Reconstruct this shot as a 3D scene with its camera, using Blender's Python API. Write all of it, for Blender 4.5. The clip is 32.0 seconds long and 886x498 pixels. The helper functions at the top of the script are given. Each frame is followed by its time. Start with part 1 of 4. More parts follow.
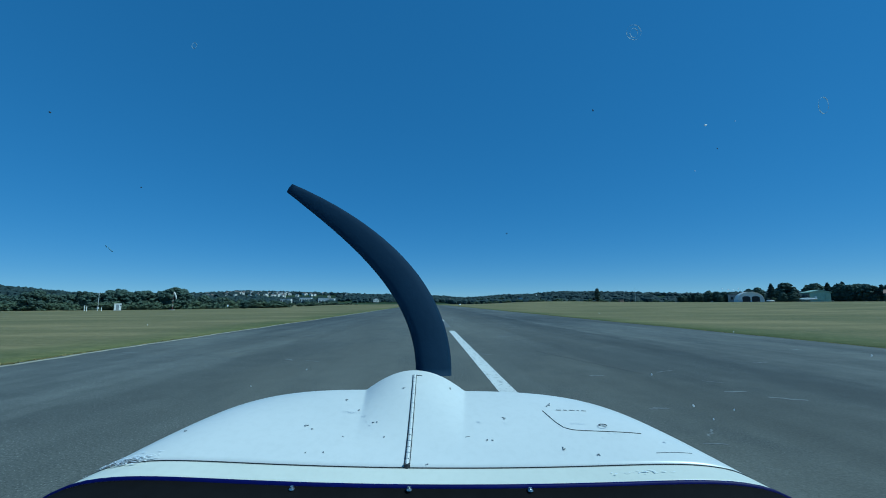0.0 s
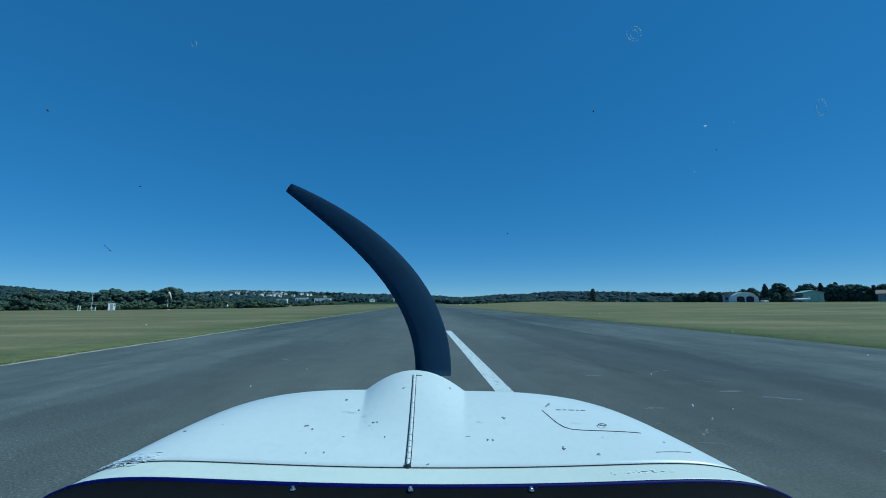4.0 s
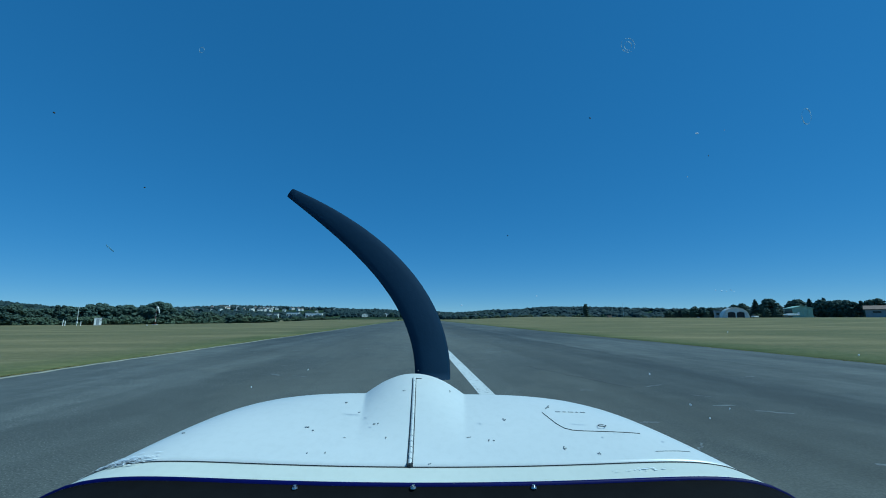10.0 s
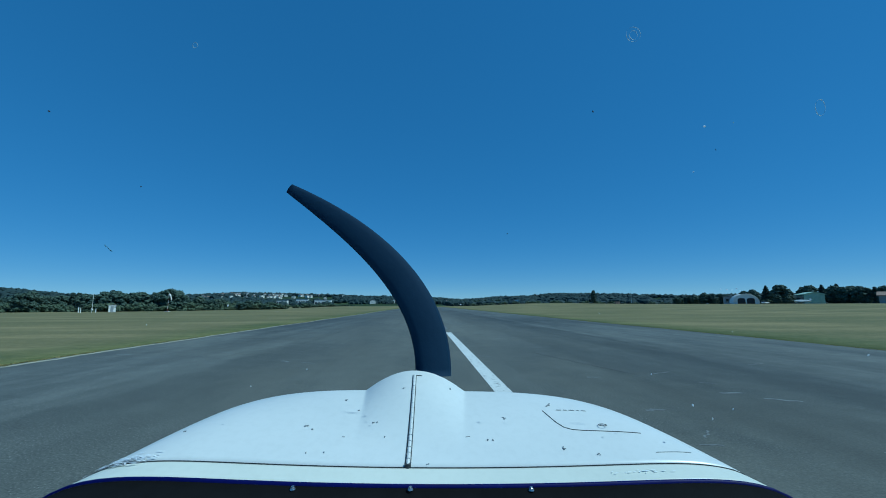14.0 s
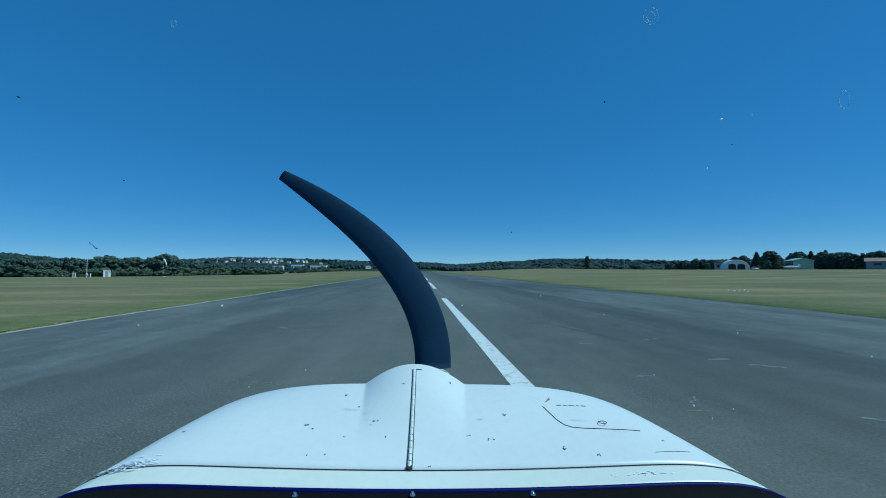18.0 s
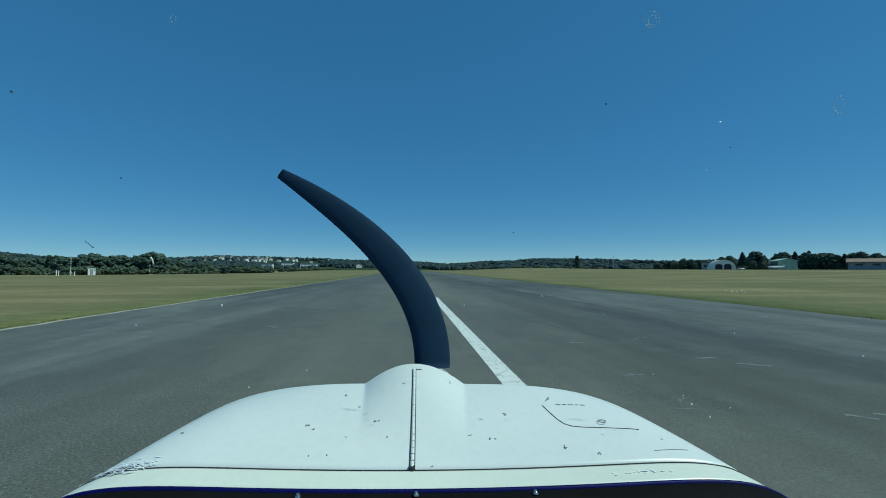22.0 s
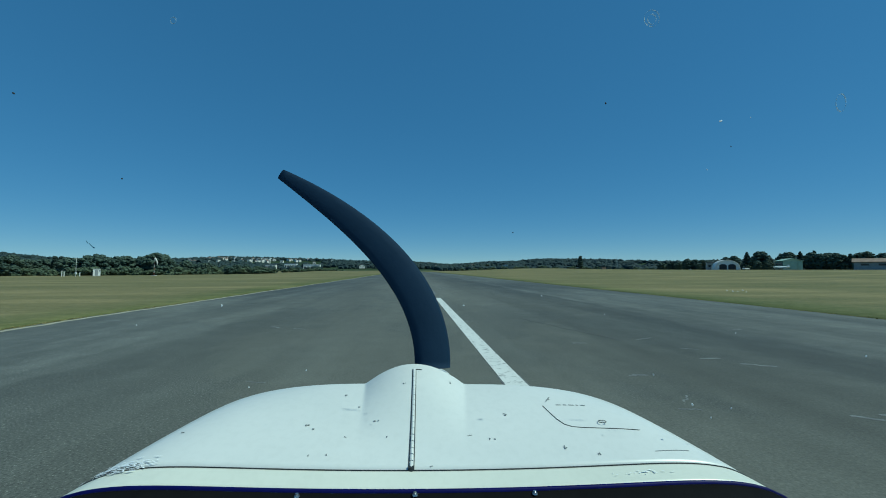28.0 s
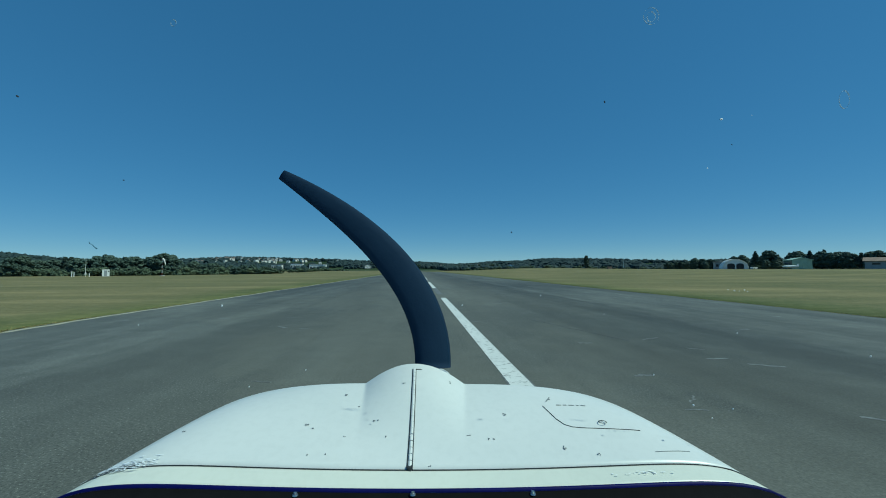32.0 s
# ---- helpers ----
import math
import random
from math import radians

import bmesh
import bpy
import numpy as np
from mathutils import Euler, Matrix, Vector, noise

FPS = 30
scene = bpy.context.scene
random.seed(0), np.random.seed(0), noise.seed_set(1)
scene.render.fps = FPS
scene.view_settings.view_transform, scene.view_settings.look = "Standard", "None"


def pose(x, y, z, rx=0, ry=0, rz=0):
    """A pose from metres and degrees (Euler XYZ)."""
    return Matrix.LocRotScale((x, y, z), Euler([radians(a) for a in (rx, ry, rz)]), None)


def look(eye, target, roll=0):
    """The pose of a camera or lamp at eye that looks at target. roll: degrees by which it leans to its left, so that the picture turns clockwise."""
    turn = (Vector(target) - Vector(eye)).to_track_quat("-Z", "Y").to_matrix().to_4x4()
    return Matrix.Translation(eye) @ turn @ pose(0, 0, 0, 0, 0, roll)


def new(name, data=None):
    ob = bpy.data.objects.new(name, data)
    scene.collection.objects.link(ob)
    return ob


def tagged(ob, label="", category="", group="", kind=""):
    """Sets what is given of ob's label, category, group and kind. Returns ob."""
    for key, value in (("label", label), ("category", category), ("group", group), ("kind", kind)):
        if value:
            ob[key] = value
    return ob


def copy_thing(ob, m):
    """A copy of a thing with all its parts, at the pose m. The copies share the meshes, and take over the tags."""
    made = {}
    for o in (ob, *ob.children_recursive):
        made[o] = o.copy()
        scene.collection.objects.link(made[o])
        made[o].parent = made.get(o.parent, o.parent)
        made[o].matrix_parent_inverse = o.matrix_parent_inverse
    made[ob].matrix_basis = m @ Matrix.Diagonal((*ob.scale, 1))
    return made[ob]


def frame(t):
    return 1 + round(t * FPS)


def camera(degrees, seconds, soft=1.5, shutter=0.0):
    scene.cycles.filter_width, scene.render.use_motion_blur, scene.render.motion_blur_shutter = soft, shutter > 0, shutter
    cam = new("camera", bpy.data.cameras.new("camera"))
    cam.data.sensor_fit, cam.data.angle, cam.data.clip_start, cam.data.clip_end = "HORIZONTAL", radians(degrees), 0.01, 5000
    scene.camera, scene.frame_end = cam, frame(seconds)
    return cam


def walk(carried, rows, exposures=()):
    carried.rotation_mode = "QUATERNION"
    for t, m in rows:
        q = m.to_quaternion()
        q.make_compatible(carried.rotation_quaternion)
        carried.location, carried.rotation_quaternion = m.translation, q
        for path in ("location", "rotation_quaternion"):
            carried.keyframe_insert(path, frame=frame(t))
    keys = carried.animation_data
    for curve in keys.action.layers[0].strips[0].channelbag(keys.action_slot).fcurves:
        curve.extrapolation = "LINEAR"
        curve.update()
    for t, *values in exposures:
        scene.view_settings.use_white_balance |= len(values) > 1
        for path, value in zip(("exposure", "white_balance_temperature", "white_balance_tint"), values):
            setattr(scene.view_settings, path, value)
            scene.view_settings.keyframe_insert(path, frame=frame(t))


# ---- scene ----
cam = camera(95.0, 32.0, soft=0.95)

# The camera rides in the cockpit of an aeroplane, which is built at one point of its roll.
# Seconds, eye x, y, height, pitch up, turn to the left and roll in degrees.
ROWS = [
    (0, 0.036, -0.021, 1.686, 7.62, -2.32, 0.19),
    (1, -0.014, -0.017, 1.696, 6.99, -4.85, -0.02),
    (2, 0.004, -0.008, 1.722, 5.36, -3.97, 0.03),
    (3, 0.026, -0.017, 1.699, 6.80, -2.84, 0.14),
    (4.5, 0.026, -0.022, 1.682, 7.86, -2.84, 0.15),
    (6, 0.022, -0.027, 1.665, 8.91, -3.01, 0.15),
    (7, 0.003, -0.025, 1.672, 8.54, -4.00, 0.07),
    (8, 0.001, -0.023, 1.679, 8.10, -4.11, 0.05),
    (9, 0.006, -0.025, 1.672, 8.54, -3.82, 0.08),
    (10, 0.006, -0.031, 1.653, 9.71, -3.83, 0.09),
    (11, 0.006, -0.032, 1.649, 9.96, -3.83, 0.09),
    (12, 0.010, -0.034, 1.642, 10.38, -3.60, 0.12),
    (13, 0.018, -0.029, 1.659, 9.28, -3.24, 0.13),
    (14, 0.027, -0.022, 1.682, 7.86, -2.78, 0.16),
    (15.2, 0.015, -0.009, 1.719, 5.55, -3.40, 0.09),
    (16.5, 0.003, 0.007, 1.762, 2.86, -4.07, 0.00),
    (17, 0.005, 0.007, 1.761, 2.92, -3.97, 0.01),
    (18, 0.015, 0.006, 1.760, 2.99, -3.46, 0.08),
    (19, -0.008, 0.006, 1.760, 3.00, -4.63, -0.07),
    (20, -0.024, 0.008, 1.762, 2.89, -5.44, -0.18),
    (21, -0.022, 0.007, 1.758, 3.09, -5.34, -0.16),
    (22, -0.010, 0.007, 1.762, 2.87, -4.73, -0.09),
    (23, -0.006, 0.006, 1.758, 3.13, -4.53, -0.06),
    (24, -0.010, 0.008, 1.763, 2.81, -4.72, -0.09),
    (25, -0.008, 0.007, 1.761, 2.93, -4.62, -0.07),
    (26.5, -0.008, 0.006, 1.760, 3.00, -4.63, -0.07),
    (28, -0.002, 0.007, 1.761, 2.93, -4.32, -0.03),
    (29, 0.012, 0.006, 1.761, 2.91, -3.61, 0.06),
    (30, 0.012, 0.006, 1.760, 2.99, -3.61, 0.06),
    (31, 0.013, 0.006, 1.759, 3.05, -3.56, 0.07),
    (32, 0.013, 0.006, 1.761, 2.91, -3.56, 0.07),
]
EXPOSE = [(0, -0.02, 4820, -19), (13, -0.02, 4820, -19), (19.2, 0.04, 4820, -19), (20.6, 0.04, 5750, -22), (32, 0.03, 5850, -23)]
walk(cam, [(t, pose(x, y, z, 90 + up, roll, turn)) for t, x, y, z, up, turn, roll in ROWS], EXPOSE)

# ---- light ----
SUN_HEIGHT, SUN_TURN = radians(52), radians(106)      # turn clockwise from straight ahead
world = bpy.data.worlds.new("sky")
scene.world = world
world.use_nodes = True
wn = world.node_tree
sky = wn.nodes.new("ShaderNodeTexSky")
sky.sky_type = "NISHITA"
sky.sun_disc = False
sky.sun_elevation, sky.sun_rotation = SUN_HEIGHT, SUN_TURN
sky.altitude, sky.air_density, sky.dust_density, sky.ozone_density = 2800, 0.7, 0.1, 7.0
even = wn.nodes.new("ShaderNodeGamma")
even.inputs["Gamma"].default_value = 0.4
deep = wn.nodes.new("ShaderNodeHueSaturation")
deep.inputs["Saturation"].default_value = 1.8
deep.inputs["Hue"].default_value = 0.509
deep.inputs["Value"].default_value = 2.17
wn.links.new(sky.outputs["Color"], even.inputs["Color"])
wn.links.new(even.outputs["Color"], deep.inputs["Color"])
wn.links.new(deep.outputs["Color"], wn.nodes["Background"].inputs["Color"])
wn.nodes["Background"].inputs["Strength"].default_value = 0.11

sun = new("sun", bpy.data.lights.new("sun", "SUN"))
sun.data.energy, sun.data.angle, sun.data.color = 3.25, radians(0.53), (1.0, 0.95, 0.87)
sun_from = Vector((math.sin(SUN_TURN) * math.cos(SUN_HEIGHT), math.cos(SUN_TURN) * math.cos(SUN_HEIGHT), math.sin(SUN_HEIGHT)))
sun.matrix_world = look(sun_from * 60, (0, 0, 0))


# ---- the runway's edges, ends and centreline ----
LEFT, RIGHT, START, END = -12.1, 16.9, -262.0, 900.0
CENTRE = 1.6


# ---- materials ----
def material(name, rough=0.6, metal=0.0, spec=0.5):
    m = bpy.data.materials.new(name)
    m.use_nodes = True
    b = m.node_tree.nodes["Principled BSDF"]
    b.inputs["Roughness"].default_value, b.inputs["Metallic"].default_value = rough, metal
    b.inputs["Specular IOR Level"].default_value = spec
    return m, m.node_tree, b


def value_noise(nt, scale, detail=4.0, stretch=(1, 1, 1), local=False, rough=0.55):
    """A noise value 0..1 over world metres, or over the object's own metres."""
    if local:
        src = nt.nodes.new("ShaderNodeTexCoord").outputs["Object"]
    else:
        src = nt.nodes.new("ShaderNodeNewGeometry").outputs["Position"]
    mp = nt.nodes.new("ShaderNodeMapping")
    mp.inputs["Scale"].default_value = stretch
    nt.links.new(src, mp.inputs["Vector"])
    n = nt.nodes.new("ShaderNodeTexNoise")
    n.inputs["Scale"].default_value, n.inputs["Detail"].default_value, n.inputs["Roughness"].default_value = scale, detail, rough
    nt.links.new(mp.outputs["Vector"], n.inputs["Vector"])
    return n.outputs["Fac"]


def ramp(nt, fac, stops):
    r = nt.nodes.new("ShaderNodeValToRGB")
    els = r.color_ramp.elements
    els[0].position, els[1].position = stops[0][0], stops[-1][0]
    els[0].color, els[1].color = (*stops[0][1], 1), (*stops[-1][1], 1)
    for p, c in stops[1:-1]:
        els.new(p).color = (*c, 1)
    nt.links.new(fac, r.inputs["Fac"])
    return r.outputs["Color"]


def blend(nt, fac, a, b, mode="MIX"):
    m = nt.nodes.new("ShaderNodeMix")
    m.data_type, m.blend_type = "RGBA", mode
    for socket, v in ((m.inputs[0], fac), (m.inputs[6], a), (m.inputs[7], b)):
        if isinstance(v, bpy.types.NodeSocket):
            nt.links.new(v, socket)
        else:
            socket.default_value = v if isinstance(v, (int, float)) else (*v, 1)
    return m.outputs[2]


def bump(nt, b, fac, strength, depth):
    n = nt.nodes.new("ShaderNodeBump")
    n.inputs["Strength"].default_value, n.inputs["Distance"].default_value = strength, depth
    nt.links.new(fac, n.inputs["Height"])
    nt.links.new(n.outputs["Normal"], b.inputs["Normal"])


def simple(name, dark, light, scale=8.0, rough=0.6, metal=0.0, grain=0.002, local=True, each=0.0, spec=0.5):
    """A surface that wanders between two colours, with fine grain in relief; each: how far objects differ."""
    m, nt, b = material(name, rough, metal, spec)
    big, fine = value_noise(nt, scale, 5, local=local), value_noise(nt, scale * 9, 3, local=local)
    col = blend(nt, 0.3, ramp(nt, big, [(0.3, dark), (0.7, light)]), ramp(nt, fine, [(0.3, dark), (0.7, light)]))
    if each:
        o = nt.nodes.new("ShaderNodeObjectInfo").outputs["Random"]
        col = blend(nt, 1.0, col, ramp(nt, o, [(0.0, (1 - each,) * 3), (1.0, (1 + each,) * 3)]), "MULTIPLY")
    nt.links.new(col, b.inputs["Base Color"])
    bump(nt, b, fine, 0.4, grain)
    return m


def grass_material():
    m, nt, b = material("dry_grass", 0.9, spec=0.1)
    patches, tone = value_noise(nt, 0.045, 6, (0.8, 0.5, 1), rough=0.65), value_noise(nt, 0.16, 7, (0.22, 1.0, 1), rough=0.66)
    tufts, blades = value_noise(nt, 2.0, 6, rough=0.65), value_noise(nt, 14, 4)
    col = ramp(nt, patches, [(0.36, (0.072, 0.088, 0.039)), (0.5, (0.138, 0.126, 0.064)), (0.62, (0.26, 0.21, 0.108))])
    col = blend(nt, 0.55, col, ramp(nt, tone, [(0.39, (0.056, 0.074, 0.03)), (0.5, (0.15, 0.136, 0.066)), (0.61, (0.35, 0.28, 0.145))]))
    col = blend(nt, 0.28, col, ramp(nt, tufts, [(0.36, (0.078, 0.088, 0.034)), (0.64, (0.323, 0.274, 0.148))]))
    col = blend(nt, 0.25, col, ramp(nt, blades, [(0.3, (0.078, 0.088, 0.034)), (0.7, (0.333, 0.284, 0.159))]))
    # greener growth along both edges of the asphalt, thinning outwards
    side = nt.nodes.new("ShaderNodeSeparateXYZ")
    nt.links.new(nt.nodes.new("ShaderNodeNewGeometry").outputs["Position"], side.inputs[0])
    off = nt.nodes.new("ShaderNodeMath")
    off.operation = "SUBTRACT"
    nt.links.new(side.outputs["X"], off.inputs[0])
    off.inputs[1].default_value = (LEFT + RIGHT) / 2
    away = nt.nodes.new("ShaderNodeMath")
    away.operation = "ABSOLUTE"
    nt.links.new(off.outputs["Value"], away.inputs[0])
    ragged = nt.nodes.new("ShaderNodeMath")
    ragged.operation = "MULTIPLY_ADD"
    nt.links.new(value_noise(nt, 0.16, 5, (1.0, 0.5, 1), rough=0.65), ragged.inputs[0])
    ragged.inputs[1].default_value = 9.0
    nt.links.new(away.outputs["Value"], ragged.inputs[2])
    lush = nt.nodes.new("ShaderNodeMapRange")
    lush.inputs["From Min"].default_value, lush.inputs["From Max"].default_value = (RIGHT - LEFT) / 2 + 10.0, (RIGHT - LEFT) / 2 + 4.0
    nt.links.new(ragged.outputs["Value"], lush.inputs["Value"])
    green = blend(nt, 1.0, col, (0.7, 0.84, 0.69), "MULTIPLY")
    col = blend(nt, lush.outputs["Result"], col, green)
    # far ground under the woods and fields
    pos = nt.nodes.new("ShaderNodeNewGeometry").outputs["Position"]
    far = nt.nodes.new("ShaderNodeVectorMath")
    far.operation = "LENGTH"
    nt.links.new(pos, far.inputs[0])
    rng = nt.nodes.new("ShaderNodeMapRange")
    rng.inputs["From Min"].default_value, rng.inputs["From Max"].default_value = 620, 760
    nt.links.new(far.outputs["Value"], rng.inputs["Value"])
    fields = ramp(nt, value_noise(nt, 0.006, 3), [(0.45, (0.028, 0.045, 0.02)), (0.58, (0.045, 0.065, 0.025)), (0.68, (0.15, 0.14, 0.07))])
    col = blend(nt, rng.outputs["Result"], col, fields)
    nt.links.new(col, b.inputs["Base Color"])
    bump(nt, b, tufts, 0.5, 0.06)
    return m


def asphalt_material():
    m, nt, b = material("worn_asphalt", 0.72, spec=0.38)
    wide, lanes = value_noise(nt, 0.075, 6, (1.0, 0.45, 1), rough=0.6), value_noise(nt, 0.5, 7, (1.0, 0.16, 1), rough=0.62)
    spots, grit, stones = value_noise(nt, 1.3, 8, rough=0.7), value_noise(nt, 24, 4, rough=0.7), value_noise(nt, 42, 4, rough=0.72)
    col = ramp(nt, wide, [(0.38, (0.071, 0.075, 0.07)), (0.5, (0.096, 0.101, 0.093)), (0.6, (0.13, 0.135, 0.123))])

    def times(fac, lo, mid, hi, a, b):
        return blend(nt, 1.0, col, ramp(nt, fac, [(a, (lo,) * 3), (0.5, (mid,) * 3), (b, (hi,) * 3)]), "MULTIPLY")

    # paving lanes laid side by side, their joints wandering a little
    across = nt.nodes.new("ShaderNodeSeparateXYZ")
    nt.links.new(nt.nodes.new("ShaderNodeNewGeometry").outputs["Position"], across.inputs[0])
    sway = nt.nodes.new("ShaderNodeMath")
    sway.operation = "MULTIPLY_ADD"
    nt.links.new(value_noise(nt, 0.09, 5, (0.6, 1.0, 1), rough=0.6), sway.inputs[0])
    sway.inputs[1].default_value = 5.0
    nt.links.new(across.outputs["X"], sway.inputs[2])
    lane_at = nt.nodes.new("ShaderNodeMapRange")
    lane_at.inputs["From Min"].default_value, lane_at.inputs["From Max"].default_value = -11.75, 20.25
    nt.links.new(sway.outputs["Value"], lane_at.inputs["Value"])
    tones = [(0.0, 1.02), (0.1, 1.0), (0.25, 1.14), (0.256, 0.88), (0.35, 0.95), (0.4, 1.12), (0.51, 1.12), (0.57, 0.92), (0.6, 0.78), (0.724, 0.8), (0.732, 1.12), (1.0, 1.14)]
    col = blend(nt, 1.0, col, ramp(nt, lane_at.outputs["Result"], [(p, (v,) * 3) for p, v in tones]), "MULTIPLY")
    col = times(lanes, 0.84, 0.99, 1.2, 0.38, 0.62)
    col = times(spots, 0.87, 0.99, 1.13, 0.38, 0.62)
    # long tyre streaks in the rolling direction
    col = times(value_noise(nt, 1.3, 4, (1.0, 0.012, 1), rough=0.6), 0.84, 1.0, 1.08, 0.36, 0.62)
    # paler, dustier running lane along the middle
    sep = nt.nodes.new("ShaderNodeSeparateXYZ")
    nt.links.new(nt.nodes.new("ShaderNodeNewGeometry").outputs["Position"], sep.inputs[0])
    lane = nt.nodes.new("ShaderNodeMapRange")
    lane.inputs["From Min"].default_value, lane.inputs["From Max"].default_value = 9.0, 1.0
    away = nt.nodes.new("ShaderNodeMath")
    away.operation = "ABSOLUTE"
    nt.links.new(sep.outputs["X"], away.inputs[0])
    nt.links.new(away.outputs["Value"], lane.inputs["Value"])
    part_of = nt.nodes.new("ShaderNodeMath")
    part_of.operation = "MULTIPLY"
    nt.links.new(lane.outputs["Result"], part_of.inputs[0])
    nt.links.new(value_noise(nt, 0.12, 4, (1.0, 0.3, 1)), part_of.inputs[1])
    col = blend(nt, part_of.outputs["Value"], col, (0.17, 0.168, 0.138))
    col = times(grit, 0.84, 0.98, 1.18, 0.36, 0.66)
    # loose pale chippings, thick in some patches and thin in others
    strewn = blend(nt, 1.0, col, ramp(nt, stones, [(0.36, (0.32,) * 3), (0.46, (0.8,) * 3), (0.6, (1.0,) * 3), (0.7, (3.4,) * 3)]), "MULTIPLY")
    smooth = blend(nt, 1.0, col, ramp(nt, stones, [(0.36, (0.84, 0.83, 0.8)), (0.5, (1.08, 1.06, 1.03)), (0.64, (1.22, 1.2, 1.16))]), "MULTIPLY")
    thick = ramp(nt, value_noise(nt, 0.14, 7, (1.0, 0.5, 1), rough=0.62), [(0.46, (0.06,) * 3), (0.5, (0.5,) * 3), (0.51, (0.85,) * 3), (0.6, (1.0,) * 3)])
    col = blend(nt, thick, smooth, strewn)
    nt.links.new(col, b.inputs["Base Color"])
    bump(nt, b, grit, 0.45, 0.004)
    return m


def paint_material(name, colour, wear=0.5):
    m, nt, b = material(name, 0.6)
    flakes = value_noise(nt, 7, 8, rough=0.75)
    worn = ramp(nt, flakes, [(wear - 0.09, (0.11, 0.11, 0.105)), (wear + 0.02, colour)])
    worn = blend(nt, 0.25, worn, ramp(nt, value_noise(nt, 0.8, 4), [(0.3, tuple(c * 0.6 for c in colour)), (0.7, colour)]))
    nt.links.new(worn, b.inputs["Base Color"])
    return m


def leaf_material(name, dark, light):
    m, nt, b = material(name, 0.75, spec=0.2)
    o = nt.nodes.new("ShaderNodeObjectInfo").outputs["Random"]
    island = nt.nodes.new("ShaderNodeNewGeometry").outputs["Random Per Island"]
    col = ramp(nt, island, [(0.0, dark), (1.0, light)])
    col = blend(nt, 1.0, col, ramp(nt, o, [(0.0, (0.7, 0.78, 0.75)), (1.0, (1.3, 1.2, 1.0))]), "MULTIPLY")
    col = blend(nt, 0.35, col, ramp(nt, value_noise(nt, 1.5, 4), [(0.3, dark), (0.7, light)]))
    nt.links.new(col, b.inputs["Base Color"])
    return m


def cowl_material(name, low, high):
    m, nt, b = material(name, 0.32, spec=0.5)
    soft, fine = value_noise(nt, 2.2, 4, local=True), value_noise(nt, 60, 3, local=True)
    col = ramp(nt, soft, [(0.3, low), (0.7, high)])
    col = blend(nt, 0.08, col, ramp(nt, fine, [(0.3, (0.5, 0.5, 0.48)), (0.55, (0.82, 0.82, 0.8))]))
    nt.links.new(col, b.inputs["Base Color"])
    bump(nt, b, soft, 0.08, 0.003)
    return m


GRASS, ASPHALT = grass_material(), asphalt_material()
COWL = cowl_material("white_aircraft_paint", (0.66, 0.67, 0.66), (0.75, 0.75, 0.735))
DECK = cowl_material("cream_aircraft_paint", (0.67, 0.675, 0.6), (0.76, 0.755, 0.67))
WHITE_LINE, FADED_LINE = paint_material("white_road_paint", (0.74, 0.74, 0.71), 0.45), paint_material("faded_road_paint", (0.2, 0.205, 0.195), 0.55)
YELLOW_LINE = paint_material("yellow_road_paint", (0.6, 0.36, 0.03), 0.4)
SEAM = simple("bitumen_seam", (0.03, 0.03, 0.03), (0.055, 0.055, 0.055), 3, 0.6)
BLADE_GRASS = leaf_material("grass_blades", (0.1, 0.11, 0.035), (0.34, 0.29, 0.14))
# Tree leaf colours carry extra blue, painted in for haze.
LEAF = leaf_material("broad_leaves", (0.055, 0.084, 0.076), (0.085, 0.118, 0.098))
LEAF_DARK = leaf_material("dark_conifer_leaves", (0.036, 0.058, 0.054), (0.058, 0.082, 0.072))
SCRUB = leaf_material("scrub_leaves", (0.068, 0.098, 0.072), (0.105, 0.135, 0.092))
# Haze painted into the colour: far leaves bluer than green.
WOODS = leaf_material("far_woods", (0.022, 0.038, 0.045), (0.036, 0.056, 0.06))
BARK = simple("bark", (0.05, 0.04, 0.03), (0.13, 0.1, 0.075), 6, 0.9, grain=0.01)
# Black deepened in the colour, for the unbuilt cabin's shade on the coaming.
BLACK = simple("matt_black_cloth", (0.005, 0.005, 0.006), (0.01, 0.01, 0.011), 5, 0.9, spec=0.1)
# Blade black lifted to navy in the colour, for windscreen veiling glare.
BLADE = simple("dark_propeller_paint_veiled", (0.009, 0.024, 0.052), (0.013, 0.031, 0.064), 6, 0.75, spec=0.12)
RING = simple("dried_rain_film", (0.42, 0.58, 0.7), (0.55, 0.68, 0.78), 40, 0.5)
SMEAR = simple("insect_smear", (0.12, 0.26, 0.36), (0.18, 0.32, 0.42), 60, 0.7)
FLECK = simple("grey_flecks", (0.16, 0.18, 0.19), (0.36, 0.38, 0.39), 300, 0.7)
DIRT = simple("pale_edge_dirt", (0.26, 0.24, 0.18), (0.5, 0.46, 0.36), 3, 0.9, local=False)
GLINT_SCUFF = simple("bright_glints_and_scuffs", (0.84, 0.88, 0.95), (0.95, 0.95, 0.95), 40, 0.4)
TRIM = simple("blue_edge_trim", (0.002, 0.002, 0.06), (0.004, 0.004, 0.1), 6, 0.5, spec=0.15)
GAP = simple("dark_panel_gap", (0.015, 0.018, 0.022), (0.035, 0.04, 0.045), 9, 0.7)
STEEL = simple("steel", (0.42, 0.43, 0.44), (0.6, 0.6, 0.6), 9, 0.3, 0.9, 0.0005)
RUBBER = simple("tyre_rubber", (0.018, 0.018, 0.018), (0.04, 0.04, 0.04), 12, 0.8)
PLASTER = simple("pale_plaster", (0.6, 0.585, 0.54), (0.82, 0.8, 0.76), 0.9, 0.85, each=0.15)
